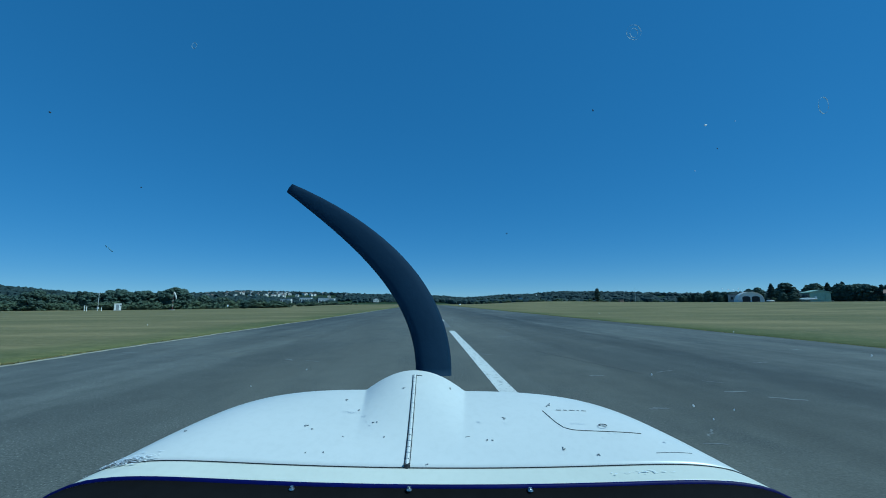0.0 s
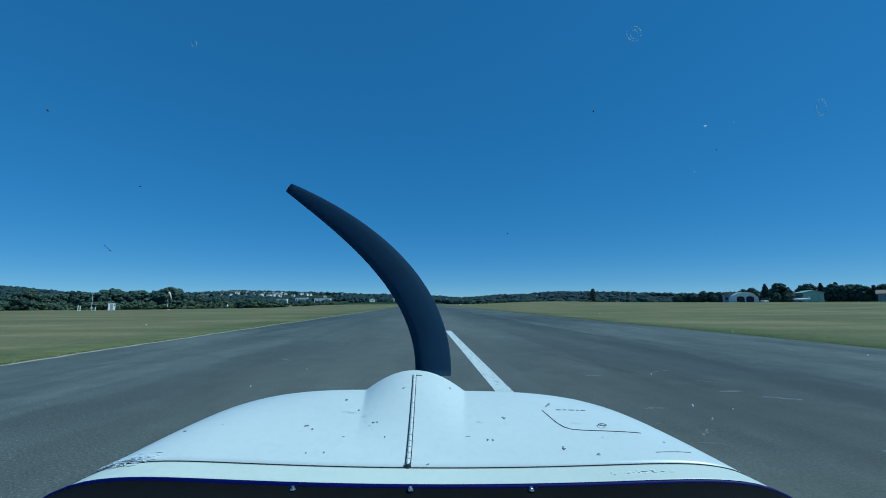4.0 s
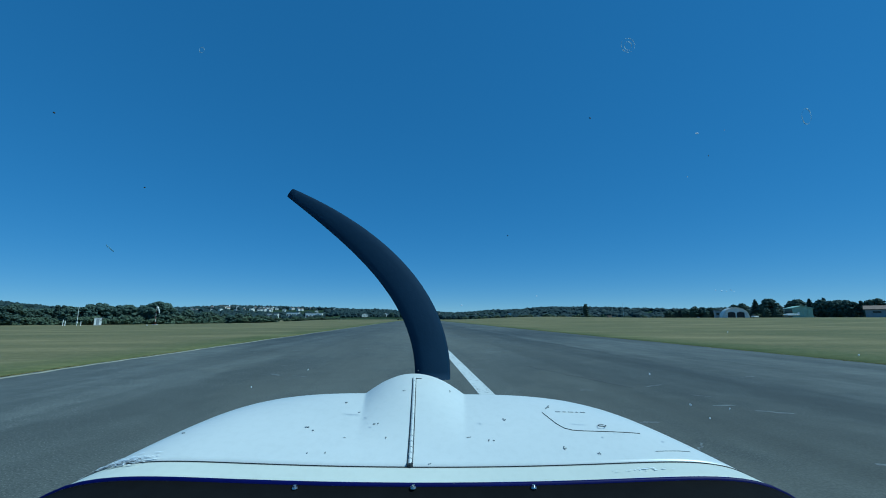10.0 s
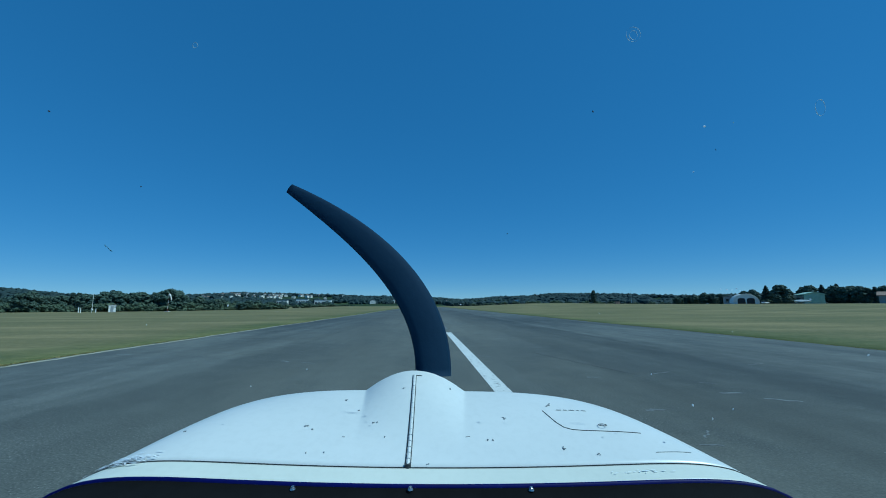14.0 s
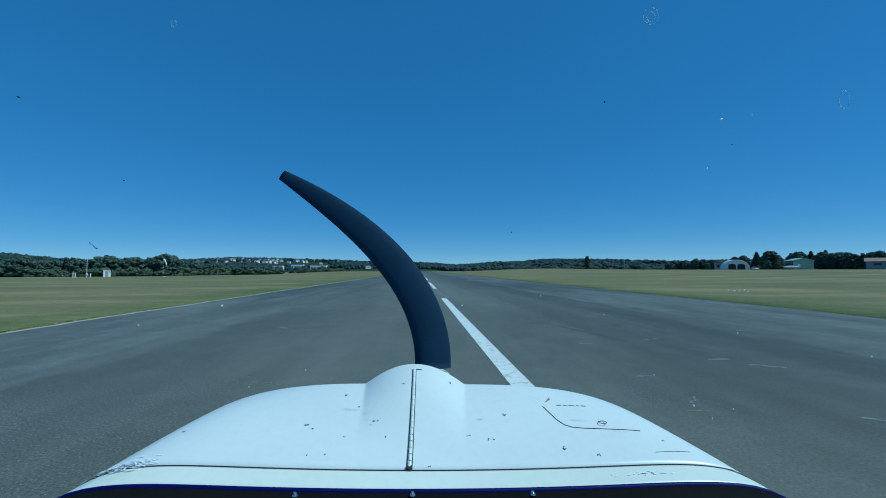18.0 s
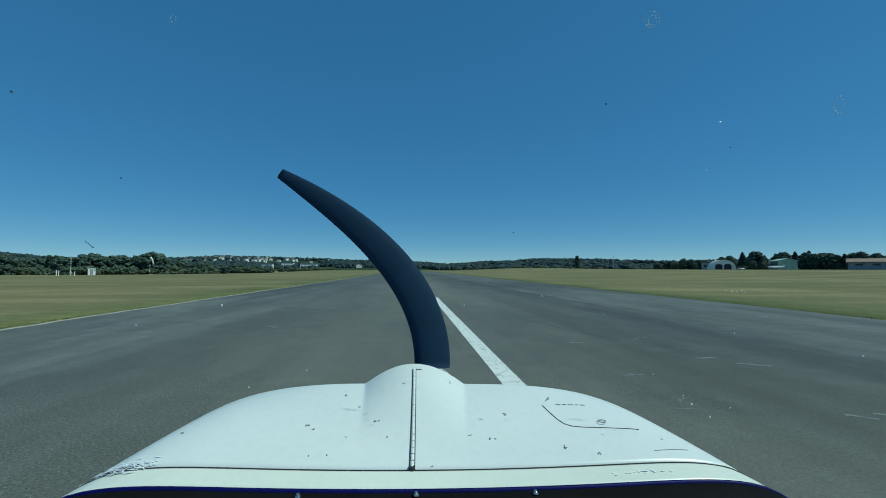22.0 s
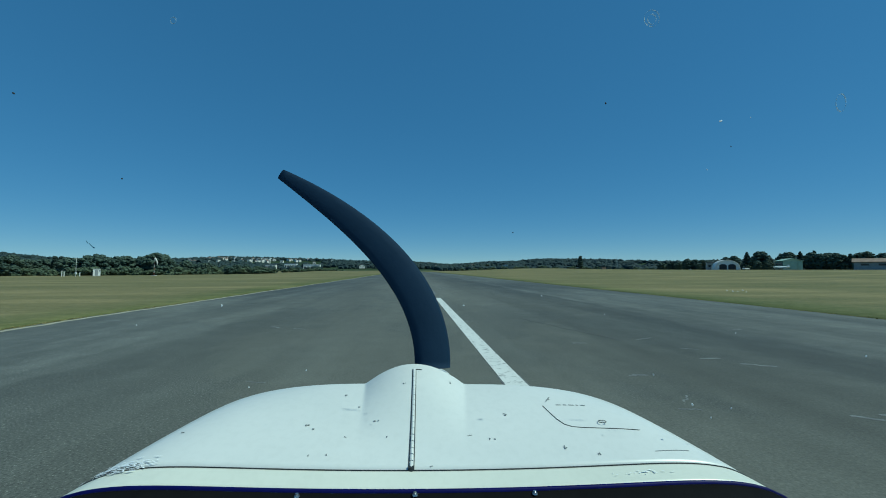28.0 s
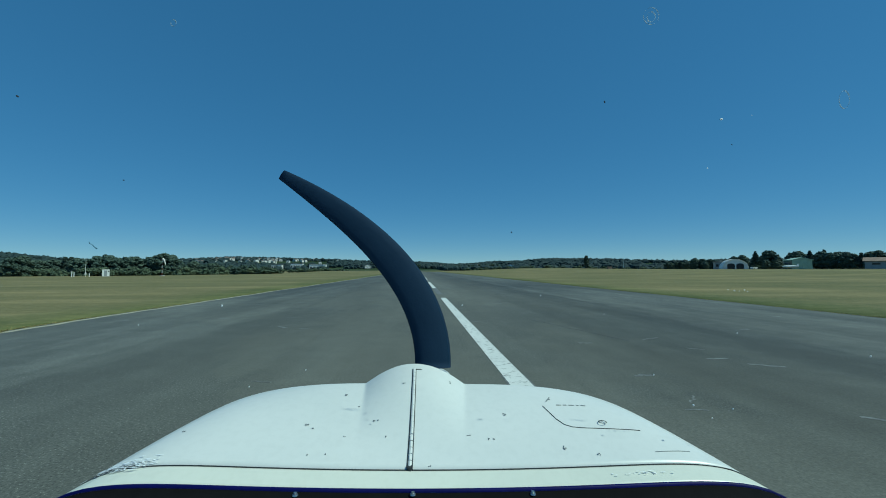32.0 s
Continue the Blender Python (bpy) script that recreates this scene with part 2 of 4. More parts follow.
TILE = simple("clay_roof_tiles", (0.15, 0.1, 0.082), (0.29, 0.21, 0.175), 1.5, 0.85, each=0.3)
SLATE = simple("grey_roof", (0.1, 0.105, 0.11), (0.2, 0.2, 0.2), 1.2, 0.7)
WINDOW = simple("dark_window_glass", (0.02, 0.025, 0.03), (0.05, 0.055, 0.06), 2, 0.12, grain=0.0)
WHITE_SHEET = simple("white_sheeting", (0.7, 0.71, 0.7), (0.86, 0.86, 0.84), 0.7, 0.55)
GREEN_SHEET = simple("pale_green_sheeting", (0.3, 0.42, 0.33), (0.42, 0.55, 0.45), 0.7, 0.5)
DARK_GREEN = simple("dark_green_sheeting", (0.03, 0.085, 0.065), (0.055, 0.125, 0.095), 0.7, 0.5)
RUST = simple("rusty_roof_sheets", (0.16, 0.1, 0.075), (0.3, 0.22, 0.17), 0.8, 0.75)
GREY_SHEET = simple("grey_sheeting", (0.22, 0.24, 0.26), (0.36, 0.38, 0.4), 0.7, 0.55)
DARK_INSIDE = simple("dark_hangar_inside", (0.018, 0.02, 0.024), (0.04, 0.043, 0.05), 0.8, 0.7)
RED = simple("red_paint", (0.2, 0.035, 0.03), (0.3, 0.06, 0.05), 3, 0.5)
CONCRETE = simple("pale_concrete", (0.32, 0.31, 0.29), (0.48, 0.46, 0.43), 1.2, 0.85)
SOCK = simple("windsock_cloth", (0.66, 0.62, 0.58), (0.8, 0.77, 0.73), 3, 0.9)


# ---- mesh helpers ----
def mesh_object(name, bm, mat, smooth=False):
    me = bpy.data.meshes.new(name)
    bm.to_mesh(me)
    bm.free()
    me.materials.append(mat)
    if smooth:
        me.shade_smooth()
    return new(name, me)


def part(name, bm, mat, parent, label="", smooth=False):
    ob = mesh_object(name, bm, mat, smooth)
    ob.parent = parent
    return tagged(ob, label)


def raw(name, verts, faces, mat, parent=None, smooth=False):
    me = bpy.data.meshes.new(name)
    me.from_pydata(verts, [], faces)
    me.materials.append(mat)
    if smooth:
        me.shade_smooth()
    ob = new(name, me)
    ob.parent = parent
    return ob


def box(bm, x0, x1, y0, y1, z0, z1, bevel=0.0):
    made = bmesh.ops.create_cube(bm, size=1.0)["verts"]
    for v in made:
        v.co = Vector(((x0 + x1) / 2 + v.co.x * (x1 - x0), (y0 + y1) / 2 + v.co.y * (y1 - y0), (z0 + z1) / 2 + v.co.z * (z1 - z0)))
    if bevel:
        edges = list({e for v in made for e in v.link_edges})
        bmesh.ops.bevel(bm, geom=edges, offset=bevel, segments=2, affect="EDGES", profile=0.5)
    return bm


def boxed(*args, bevel=0.0):
    return box(bmesh.new(), *args, bevel=bevel)


def rod(bm, a, b, r0, r1=None, sides=10):
    """A tapered rod from a to b."""
    a, b = Vector(a), Vector(b)
    m = Matrix.Translation((a + b) / 2) @ (b - a).to_track_quat("Z", "Y").to_matrix().to_4x4()
    bmesh.ops.create_cone(bm, cap_ends=True, segments=sides, radius1=r0, radius2=r0 if r1 is None else r1, depth=(b - a).length, matrix=m)
    return bm


def prism(bm, outline, y0, y1):
    """An outline in x and z, drawn out along y."""
    lo, hi = [bm.verts.new((x, y0, z)) for x, z in outline], [bm.verts.new((x, y1, z)) for x, z in outline]
    bm.faces.new(lo), bm.faces.new(hi[::-1])
    n = len(outline)
    for i in range(n):
        bm.faces.new((lo[i], hi[i], hi[(i + 1) % n], lo[(i + 1) % n]))
    bmesh.ops.recalc_face_normals(bm, faces=bm.faces)
    return bm


def thing(name, m, label, category, group="", kind=""):
    ob = new(name)
    ob.matrix_world = m
    ob.empty_display_size = 0.3
    return tagged(ob, label, category, group, kind)


def smoothstep(a, b, v):
    t = min(1.0, max(0.0, (v - a) / (b - a)))
    return t * t * (3 - 2 * t)


# ---- ground, runway ----
def ground_height(x, y):
    """Flat airfield, a low swell beside the far runway, and wooded ridges all round."""
    r, a = math.hypot(x, y), math.atan2(x, y)
    z = -0.03
    z += 2.2 * math.exp(-((x - 120) / 55) ** 2 - ((y - 430) / 110) ** 2)
    z += 1.0 * math.exp(-((x + 62) / 28) ** 2 - ((y - 330) / 90) ** 2)
    z += (1.9 * smoothstep(30, 185, x) - 0.5 * smoothstep(40, 130, -x)) * (1 - smoothstep(420, 650, r))
    ridge = 30 + 11 * noise.noise((3.0 * math.sin(a) + 4, 3.0 * math.cos(a), 0.7)) + 5 * noise.noise((11 * math.sin(a), 11 * math.cos(a), 3.1))
    ridge += 15 * math.exp(-((a + 0.36) / 0.17) ** 2) - 9 * math.exp(-((a - 0.09) / 0.06) ** 2) + 40 * math.exp(-((a + 0.9) / 0.14) ** 2)
    ridge += 9 * math.exp(-((a - 0.38) / 0.14) ** 2)
    z += ridge * smoothstep(650, 1900, r) * (1 - 0.6 * smoothstep(2600, 4800, r))
    return z


def build_ground():
    rings = [0.0] + [6 * (4900 / 6) ** (i / 74) for i in range(75)]
    n = 220
    verts, faces = [(0, 0, ground_height(0, 0))], []
    for r in rings[1:]:
        for k in range(n):
            a = 2 * math.pi * k / n
            x, y = r * math.sin(a), r * math.cos(a)
            verts.append((x, y, ground_height(x, y)))
    for k in range(n):
        faces.append((0, 1 + (k + 1) % n, 1 + k))
    for i in range(len(rings) - 2):
        for k in range(n):
            a, b = 1 + i * n + k, 1 + i * n + (k + 1) % n
            faces.append((a, b, b + n, a + n))
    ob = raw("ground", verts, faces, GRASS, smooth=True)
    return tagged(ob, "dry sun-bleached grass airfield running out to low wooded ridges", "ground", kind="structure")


build_ground()


def build_runway():
    rows = 220
    verts, faces = [], []
    for i in range(rows + 1):
        y = START + (END - START) * i / rows
        wob = 0.22 * noise.noise((0, y * 0.13, 0)) + 0.1 * noise.noise((0, y * 0.9, 4))
        wob2 = 0.22 * noise.noise((5, y * 0.13, 0)) + 0.1 * noise.noise((5, y * 0.9, 4))
        for x, z in ((LEFT + wob, -0.08), (LEFT + wob, -0.004), (LEFT + 0.4 + wob, 0.0), (RIGHT - 0.4 + wob2, 0.0), (RIGHT + wob2, -0.004), (RIGHT + wob2, -0.08)):
            verts.append((x, y, z))
    for i in range(rows):
        for k in range(5):
            a = i * 6 + k
            faces.append((a, a + 1, a + 7, a + 6))
    ob = raw("runway", verts, faces, ASPHALT)
    return tagged(ob, "long worn grey asphalt runway with patches and a dashed white centreline", "runway", kind="structure")


RUNWAY = build_runway()


def line_mark(name, x0, x1, y0, y1, mat, label="", h=0.004):
    bm = bmesh.new()
    box(bm, x0, x1, y0, y1, 0.0005, h)
    return part(name, bm, mat, RUNWAY, label)


stripe_starts = [6.0 + 33 * k for k in range(-5, 27)]
for s in stripe_starts:
    line_mark("centreline_stripe", CENTRE - 0.17, CENTRE + 0.17, s, s + 19.5, WHITE_LINE, "worn white centreline stripe")
for s, e in ((29, 39), (3.2, 6.8), (63, 71)):
    line_mark("faded_stripe", CENTRE - 0.2, CENTRE + 0.2, s, e, FADED_LINE, "almost worn away old white stripe", 0.0025)


def path_mark(name, pts, width, mat, label="", h=0.004):
    """A painted or sealed line along points."""
    verts, faces = [], []
    for i, p in enumerate(pts):
        a, b = Vector((*pts[max(0, i - 1)], 0)), Vector((*pts[min(len(pts) - 1, i + 1)], 0))
        side = (b - a).normalized().cross(Vector((0, 0, 1))) * width / 2
        c = Vector((*p, 0))
        for s, z in ((-1, 0.0005), (-1, h), (1, h), (1, 0.0005)):
            q = c + side * s
            verts.append((q.x, q.y, z))
    for i in range(len(pts) - 1):
        for k in range(3):
            a = i * 4 + k
            faces.append((a, a + 4, a + 5, a + 1))
    return tagged(raw(name, verts, faces, mat, RUNWAY), label)


def wavy(x0, y0, x1, y1, n, wob, seed):
    return [(x0 + (x1 - x0) * i / n + wob * noise.noise((i * 0.37, seed, 0)), y0 + (y1 - y0) * i / n + wob * noise.noise((i * 0.37, seed, 7))) for i in range(n + 1)]


for k, (x0, y0, x1, y1) in enumerate(((3.9, 14.5, 5.2, 9.8), (-1.2, 30, -1.0, 60), (9.2, 18, 9.0, 44), (-6.5, 22, -12, 21.4))):
    path_mark("sealed_crack", wavy(x0, y0, x1, y1, 24, 0.16, k * 3.3), 0.02, SEAM, "dark bitumen-sealed crack", 0.0025)
rs = random.Random(17)
for k in range(34):
    y = 4.5 + 26 * rs.random() ** 1.5
    x = rs.choice((-1, 1)) * (1.2 + rs.random() * min(12, 1.1 * y)) + 0.6
    long = rs.uniform(0.06, 0.22) + 0.008 * y
    path_mark("pale_scar", wavy(x - long, y, x + long, y + rs.uniform(-0.3, 0.3), 8, 0.06, 40 + k * 2.1), rs.uniform(0.02, 0.07) * (1 + 0.05 * y), FADED_LINE, "pale scuffed scrape in the asphalt", 0.0022)

# numerals, threshold bars and the yellow turn-off line, at the runway's beginning
def numeral(strokes, x, y):
    bm = bmesh.new()
    for x0, x1, y0, y1 in strokes:
        box(bm, x + x0, x + x1, y + y0, y + y1, 0.0005, 0.004)
    return part("runway_numeral", bm, WHITE_LINE, RUNWAY, "large white painted runway numeral")


DY = -222.0
three = [(0, 3, 0, 1.0), (0, 3, 8.0, 9.0), (2.3, 3, 1.0, 4.0), (2.3, 3, 5.0, 8.0), (0.9, 3, 4.0, 5.0)]
five = [(0, 3, 0, 1.0), (2.3, 3, 1.0, 4.2), (0, 3, 4.2, 5.2), (0, 0.7, 5.2, 8.0), (0, 3, 8.0, 9.0)]
numeral(three, CENTRE - 4.6, DY)
numeral(five, CENTRE + 1.6, DY)
for k in range(4):
    for side in (-1, 1):
        c = CENTRE + side * (2.6 + 3.2 * k)
        line_mark("threshold_bar", c - 0.9, c + 0.9, DY - 36, DY - 6, WHITE_LINE, "wide white threshold bar")
bend = [(CENTRE + 1.1, DY + 16 + 2 * i) for i in range(14)]
bend += [(CENTRE + 1.1 + 20 * (1 - math.cos(a)), DY + 44 + 20 * math.sin(a)) for a in (i * 0.12 for i in range(1, 9))]
path_mark("taxi_line", bend, 0.16, YELLOW_LINE, "curved yellow turn-off line")


def verge(x_in, x_out, name, seed):
    """A strip of longer green grass along one edge of the asphalt."""
    verts, faces, n = [], [], 320
    for i in range(n + 1):
        y = START + (END - START) * (i / n)
        wi, wo = 0.25 * noise.noise((seed, y * 0.6, 0)), 1.8 * noise.noise((seed, y * 0.07, 5)) + 0.9 * noise.noise((seed, y * 0.4, 2))
        for k, z in enumerate((-0.075, 0.035, 0.045, 0.03, -0.04)):
            x = x_in + wi + (x_out + wo - x_in) * (0, 0.03, 0.3, 0.75, 1)[k]
            verts.append((x, y, z + 0.012 * noise.noise((x, y * 1.3, seed))))
    for i in range(n):
        for k in range(4):
            a = i * 5 + k
            faces.append((a, a + 1, a + 6, a + 5) if x_out > x_in else (a, a + 5, a + 6, a + 1))
    ob = raw(name, verts, faces, GRASS, smooth=True)
    return tagged(ob, "strip of greener grass along the asphalt edge", "grass verge", kind="structure")


for side, seed in ((LEFT, 0),):
    pts = []
    for i in range(260):
        y = 1.5 + 0.5 * i
        pts.append((side + 0.22 * noise.noise((seed, y * 0.13, 0)) + 0.1 * noise.noise((seed, y * 0.9, 4)) + (0.3 if side < 0 else -0.3) + 0.08 * noise.noise((seed, y * 2.1, 8)), y))
    path_mark("edge_dirt", pts, 0.19, DIRT, "thin pale line of dirt at the asphalt edge", 0.006)
verge(LEFT + 0.1, LEFT - 4.2, "verge_west", 1.0)
verge(RIGHT - 0.1, RIGHT + 5.0, "verge_east", 9.0)


def tufts(name, spots, label):
    """Grass blades in clumps, all in one mesh."""
    rng = np.random.default_rng(5 if "edge" in name else 6)
    n = len(spots)
    base = np.repeat(np.array(spots, float), 9, axis=0)
    m = len(base)
    ang, lean = rng.uniform(0, 2 * np.pi, m), rng.uniform(0.02, 0.1, m)
    size = base[:, 2] * rng.uniform(0.5, 1.2, m)
    cx, cy = base[:, 0] + rng.normal(0, 0.09, m), base[:, 1] + rng.normal(0, 0.09, m)
    w = 0.012 + 0.0006 * np.hypot(cx, cy)
    verts = np.zeros((m, 3, 3))
    for k, s in enumerate((-1, 1)):
        verts[:, k, 0], verts[:, k, 1], verts[:, k, 2] = cx + s * w * np.cos(ang), cy + s * w * np.sin(ang), -0.03
    verts[:, 2, 0], verts[:, 2, 1], verts[:, 2, 2] = cx - lean * np.sin(ang), cy + lean * np.cos(ang), size
    ob = raw(name, verts.reshape(-1, 3).tolist(), np.arange(3 * m).reshape(-1, 3).tolist(), BLADE_GRASS)
    return tagged(ob, label, "grass", kind="stuff")


rng = np.random.default_rng(11)
edge_spots = []
for _ in range(4200):
    y = 4 + 86 * rng.random() ** 1.6
    left = rng.random() < 0.6
    edge = LEFT + 0.22 * noise.noise((0, y * 0.13, 0)) if left else RIGHT + 0.22 * noise.noise((5, y * 0.13, 0))
    out = abs(rng.normal(0, 0.55)) - 0.12
    edge_spots.append((edge + (-out if left else out), y, 0.015 + 0.04 * rng.random() ** 2))
tufts("edge_grass", edge_spots, "ragged dry grass growing over the asphalt edge")


# ---- the aeroplane's nose, seen over the instrument coaming ----
PLANE = thing("aeroplane", pose(0, 0, 0), "white light aeroplane with dark curved propeller standing on the runway", "aeroplane")
TO_WORLD = pose(0, 0, 1.744, -3.048, 0.070, -1.101)
SEAM_Y, NOSE_Y, DECK_Y = 0.755, 1.3, 0.68
TOP, BACK_HALF, FRONT_HALF = -0.2969, 0.6825, 0.7025     # cowling's top below the eye, half widths at seam and nose


def ahead(y):
    """0 at the seam and behind it, 1 at the nose."""
    return min(1.0, max(0.0, (y - SEAM_Y) / (NOSE_Y - SEAM_Y)))


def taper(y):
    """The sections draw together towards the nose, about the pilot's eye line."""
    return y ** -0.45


def half_width(y):
    return BACK_HALF - (BACK_HALF - FRONT_HALF) * ahead(y) ** 3.516


def cowl_local(u, y):
    """A point of the skin; u from -1 over the top to 1, past that down the sides. With the hump over the gearbox."""
    k, a = ahead(y), abs(u)
    x = u * half_width(y) + 0.0198
    soft = k ** 1.73                     # square-shouldered at the seam, rounder towards the nose
    z = TOP - 0.2 * (1 - (1 - min(a, 1.0) ** (9.08 - 5.88 * soft)) ** (0.731 - 0.22 * soft)) + 0.034 * k - 3 * max(0.0, a - 1)
    z += 0.0283 * (1 - k) * min(a, 0.8) ** 2 - x * (0.0168 + (0.0163 if x < 0 else -0.0089) * k)
    width = 0.152 * (1 - 0.35 * (1 - k))
    z += 0.062 * max(0.0, 1 - (1 - k) / 0.85) ** 1.35 * max(0.0, 1 - ((x + 0.016) / width) ** 2) ** 1.08
    f = max(0.0, (y - (NOSE_Y - 0.012)) / 0.012)
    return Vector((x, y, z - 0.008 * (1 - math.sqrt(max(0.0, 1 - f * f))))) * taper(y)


def cowl_point(s, y, lift=0.0):
    return TO_WORLD @ (cowl_local(1.1 * s, y) + Vector((0, 0, lift)))


def skin(name, y0, y1, steps, across, label, mat):
    """A sheet of the cowling with a turned-in edge."""
    verts, faces = [], []
    ys = [y0 + (y1 - y0) * (1 - (1 - i / steps) ** 1.6) for i in range(steps + 1)]
    for y in ys:
        for k in range(across + 1):
            verts.append(cowl_point(-1 + 2 * k / across, y))
    w = across + 1
    for i in range(steps):
        for k in range(across):
            a = i * w + k
            faces.append((a, a + 1, a + w + 1, a + w))
    # turned-in edges at back and front
    for row in (0, steps):
        at = len(verts)
        for k in range(w):
            p = verts[row * w + k]
            verts.append(p + Vector((0, 0.004 if row else 0.0, -0.02)))
        for k in range(across):
            a, b = row * w + k, at + k
            faces.append((a, b, b + 1, a + 1) if row == 0 else (a, a + 1, b + 1, b))
    return tagged(raw(name, [tuple(v) for v in verts], faces, mat, PLANE, True), label)


skin("cowling", SEAM_Y + 0.003, NOSE_Y, 40, 300, "scuffed white painted engine cowling", COWL)
skin("fuselage_deck", DECK_Y, SEAM_Y - 0.003, 6, 240, "cream-white fuselage deck behind the cowling", DECK)


def skin_line(name, pts, width, mat, label="", lift=0.0012):
    """A narrow strip that follows the skin: points are (s, y)."""
    fine = []
    for (s0, y0), (s1, y1) in zip(pts, pts[1:]):
        for i in range(12):
            fine.append((s0 + (s1 - s0) * i / 12, y0 + (y1 - y0) * i / 12))
    fine.append(pts[-1])
    co = [cowl_point(s, y, lift) for s, y in fine]
    verts, faces = [], []
    for i, c in enumerate(co):
        d = (co[min(len(co) - 1, i + 1)] - co[max(0, i - 1)]).normalized()
        side = d.cross(Vector((0, 0, 1))).normalized() * width / 2
        up = Vector((0, 0, 0.0012))
        verts += [tuple(c - side - up), tuple(c - side), tuple(c + side), tuple(c + side - up)]
    for i in range(len(co) - 1):
        for k in range(3):
            a = i * 4 + k
            faces.append((a, a + 1, a + 5, a + 4))
    return tagged(raw(name, verts, faces, mat, PLANE), label)


# the dark seal in the gap between cowling and deck, wider towards its ends
bm = bmesh.new()
for k in range(181):
    t = -0.9 + 1.8 * k / 180
    w = 0.0011 + 0.016 * smoothstep(0.68, 0.87, abs(t))
    for off, lift in ((-w, -0.012), (-w, 0.0008), (w, 0.0008), (w, -0.012)):
        bm.verts.new(cowl_point(t, SEAM_Y, lift) + Vector((0, off, 0)))
bm.verts.ensure_lookup_table()
for k in range(180):
    for j in range(3):
        bm.faces.new([bm.verts[i] for i in (4 * k + j, 4 * k + j + 4, 4 * k + j + 5, 4 * k + j + 1)])
part("seam_seal", bm, GAP, PLANE, "dark rubber seal in the panel gap")


def s_of(x, y):
    """Where along the section the skin lies x beside the middle."""
    return (x - 0.0198) / half_width(y) / 1.1


# piano hinge down the middle: knuckles between two dark edges
H0, H1 = (s_of(-0.016, SEAM_Y + 0.005), SEAM_Y + 0.005), (s_of(-0.018, NOSE_Y - 0.05), NOSE_Y - 0.05)
for off, w in ((-0.0055, 0.0019), (0.0055, 0.0013)):
    skin_line("hinge_edge", [(H0[0] + off * 1.2, H0[1]), (H1[0] + off * 1.2, H1[1])], w, GAP)
skin_line("hinge_end", [H1, (H1[0] + 0.028, H1[1] + 0.003)], 0.003, GAP)
for k in range(18):
    f0, f1 = k / 18 + 0.001, (k + (0.88 if k < 5 else 0.965)) / 18
    ends = [cowl_point(H0[0] + (H1[0] - H0[0]) * f, H0[1] + (H1[1] - H0[1]) * f, 0.001) for f in (f0, f1)]
    part("hinge_knuckle", rod(bmesh.new(), *ends, 0.0038, sides=8), COWL, PLANE)
p = cowl_point(*H0, 0.0)
part("hinge_pin", rod(bmesh.new(), p - Vector((0, 0, 0.004)), p + Vector((0, 0, 0.005)), 0.0065, sides=14), GAP, PLANE, "dark hinge pin end")

# oil access door: grooves, latch ring and a row of worn lettering as bars
door_line = [(0.317, 1.082), (0.322, 0.988), (0.329, 0.953), (0.342, 0.938), (0.365, 0.931), (0.42, 0.924), (0.486, 0.918)]
skin_line("access_door_groove", [(s_of(x, y), y) for x, y in door_line], 0.0014, GAP, "groove round the oil access door")
bm = bmesh.new()
latch = cowl_point(s_of(0.419, 0.957), 0.957, 0.004)
for k in range(20):
    a, b = 2 * math.pi * k / 20, 2 * math.pi * (k + 1) / 20
    rod(bm, latch + Vector((0.009 * math.cos(a), 0.008 * math.sin(a), 0)), latch + Vector((0.009 * math.cos(b), 0.008 * math.sin(b), 0)), 0.0008, sides=5)
part("door_latch", bm, GAP, PLANE, "small round door latch")
for x, w in ((0.355, 0.012), (0.374, 0.008), (0.388, 0.014), (0.408, 0.006), (0.42, 0.012)):
    skin_line("placard_bar", [(s_of(x, 1.09), 1.09), (s_of(x + w, 1.09), 1.089)], 0.003, FLECK)
for x0, y0, x1, y1, w in ((0.337, 1.119, 0.357, 1.155, 0.003), (0.455, 0.805, 0.53, 0.816, 0.0008), (0.1, 0.9, 0.11, 0.904, 0.001)):
    skin_line("scratch", [(s_of(x0, y0), y0), (s_of(x1, y1), y1)], w, FLECK)


def fleck(x, y, size, seed):
    """A squashed insect or paint chip."""
    r = random.Random(seed)
    bm = bmesh.new()
    for _ in range(r.randint(2, 4)):
        yy = y + r.uniform(-1, 1) * size * 1.6
        c = cowl_point(s_of(x + r.uniform(-1, 1) * size * 1.1, yy), yy, 0.001)
        bmesh.ops.create_icosphere(bm, subdivisions=1, radius=1, matrix=Matrix.Translation(c) @ pose(0, 0, 0, 0, 0, r.uniform(0, 180)) @ Matrix.Diagonal((size * r.uniform(0.4, 1.0), size * r.uniform(0.3, 0.8), 0.0012, 1)))
    return part("insect_fleck", bm, FLECK, PLANE)


for k, (x, y, size) in enumerate(((-0.201, 1.165, 0.005), (-0.249, 0.951, 0.005), (-0.229, 0.934, 0.003), (-0.099, 0.968, 0.005), (-0.155, 0.893, 0.003), (-0.154, 1.077, 0.0025),
                                  (-0.07, 0.889, 0.002), (0.205, 1.022, 0.004), (0.145, 0.881, 0.004), (0.156, 0.881, 0.002), (0.286, 0.834, 0.004), (0.342, 0.8, 0.0025),
                                  (-0.208, 0.808, 0.002), (-0.177, 0.811, 0.002), (0.02, 0.768, 0.002), (0.085, 1.22, 0.003), (-0.045, 1.16, 0.003), (-0.5, 0.926, 0.003), (0.351, 1.139, 0.003))):
    fleck(x, y, size, k)

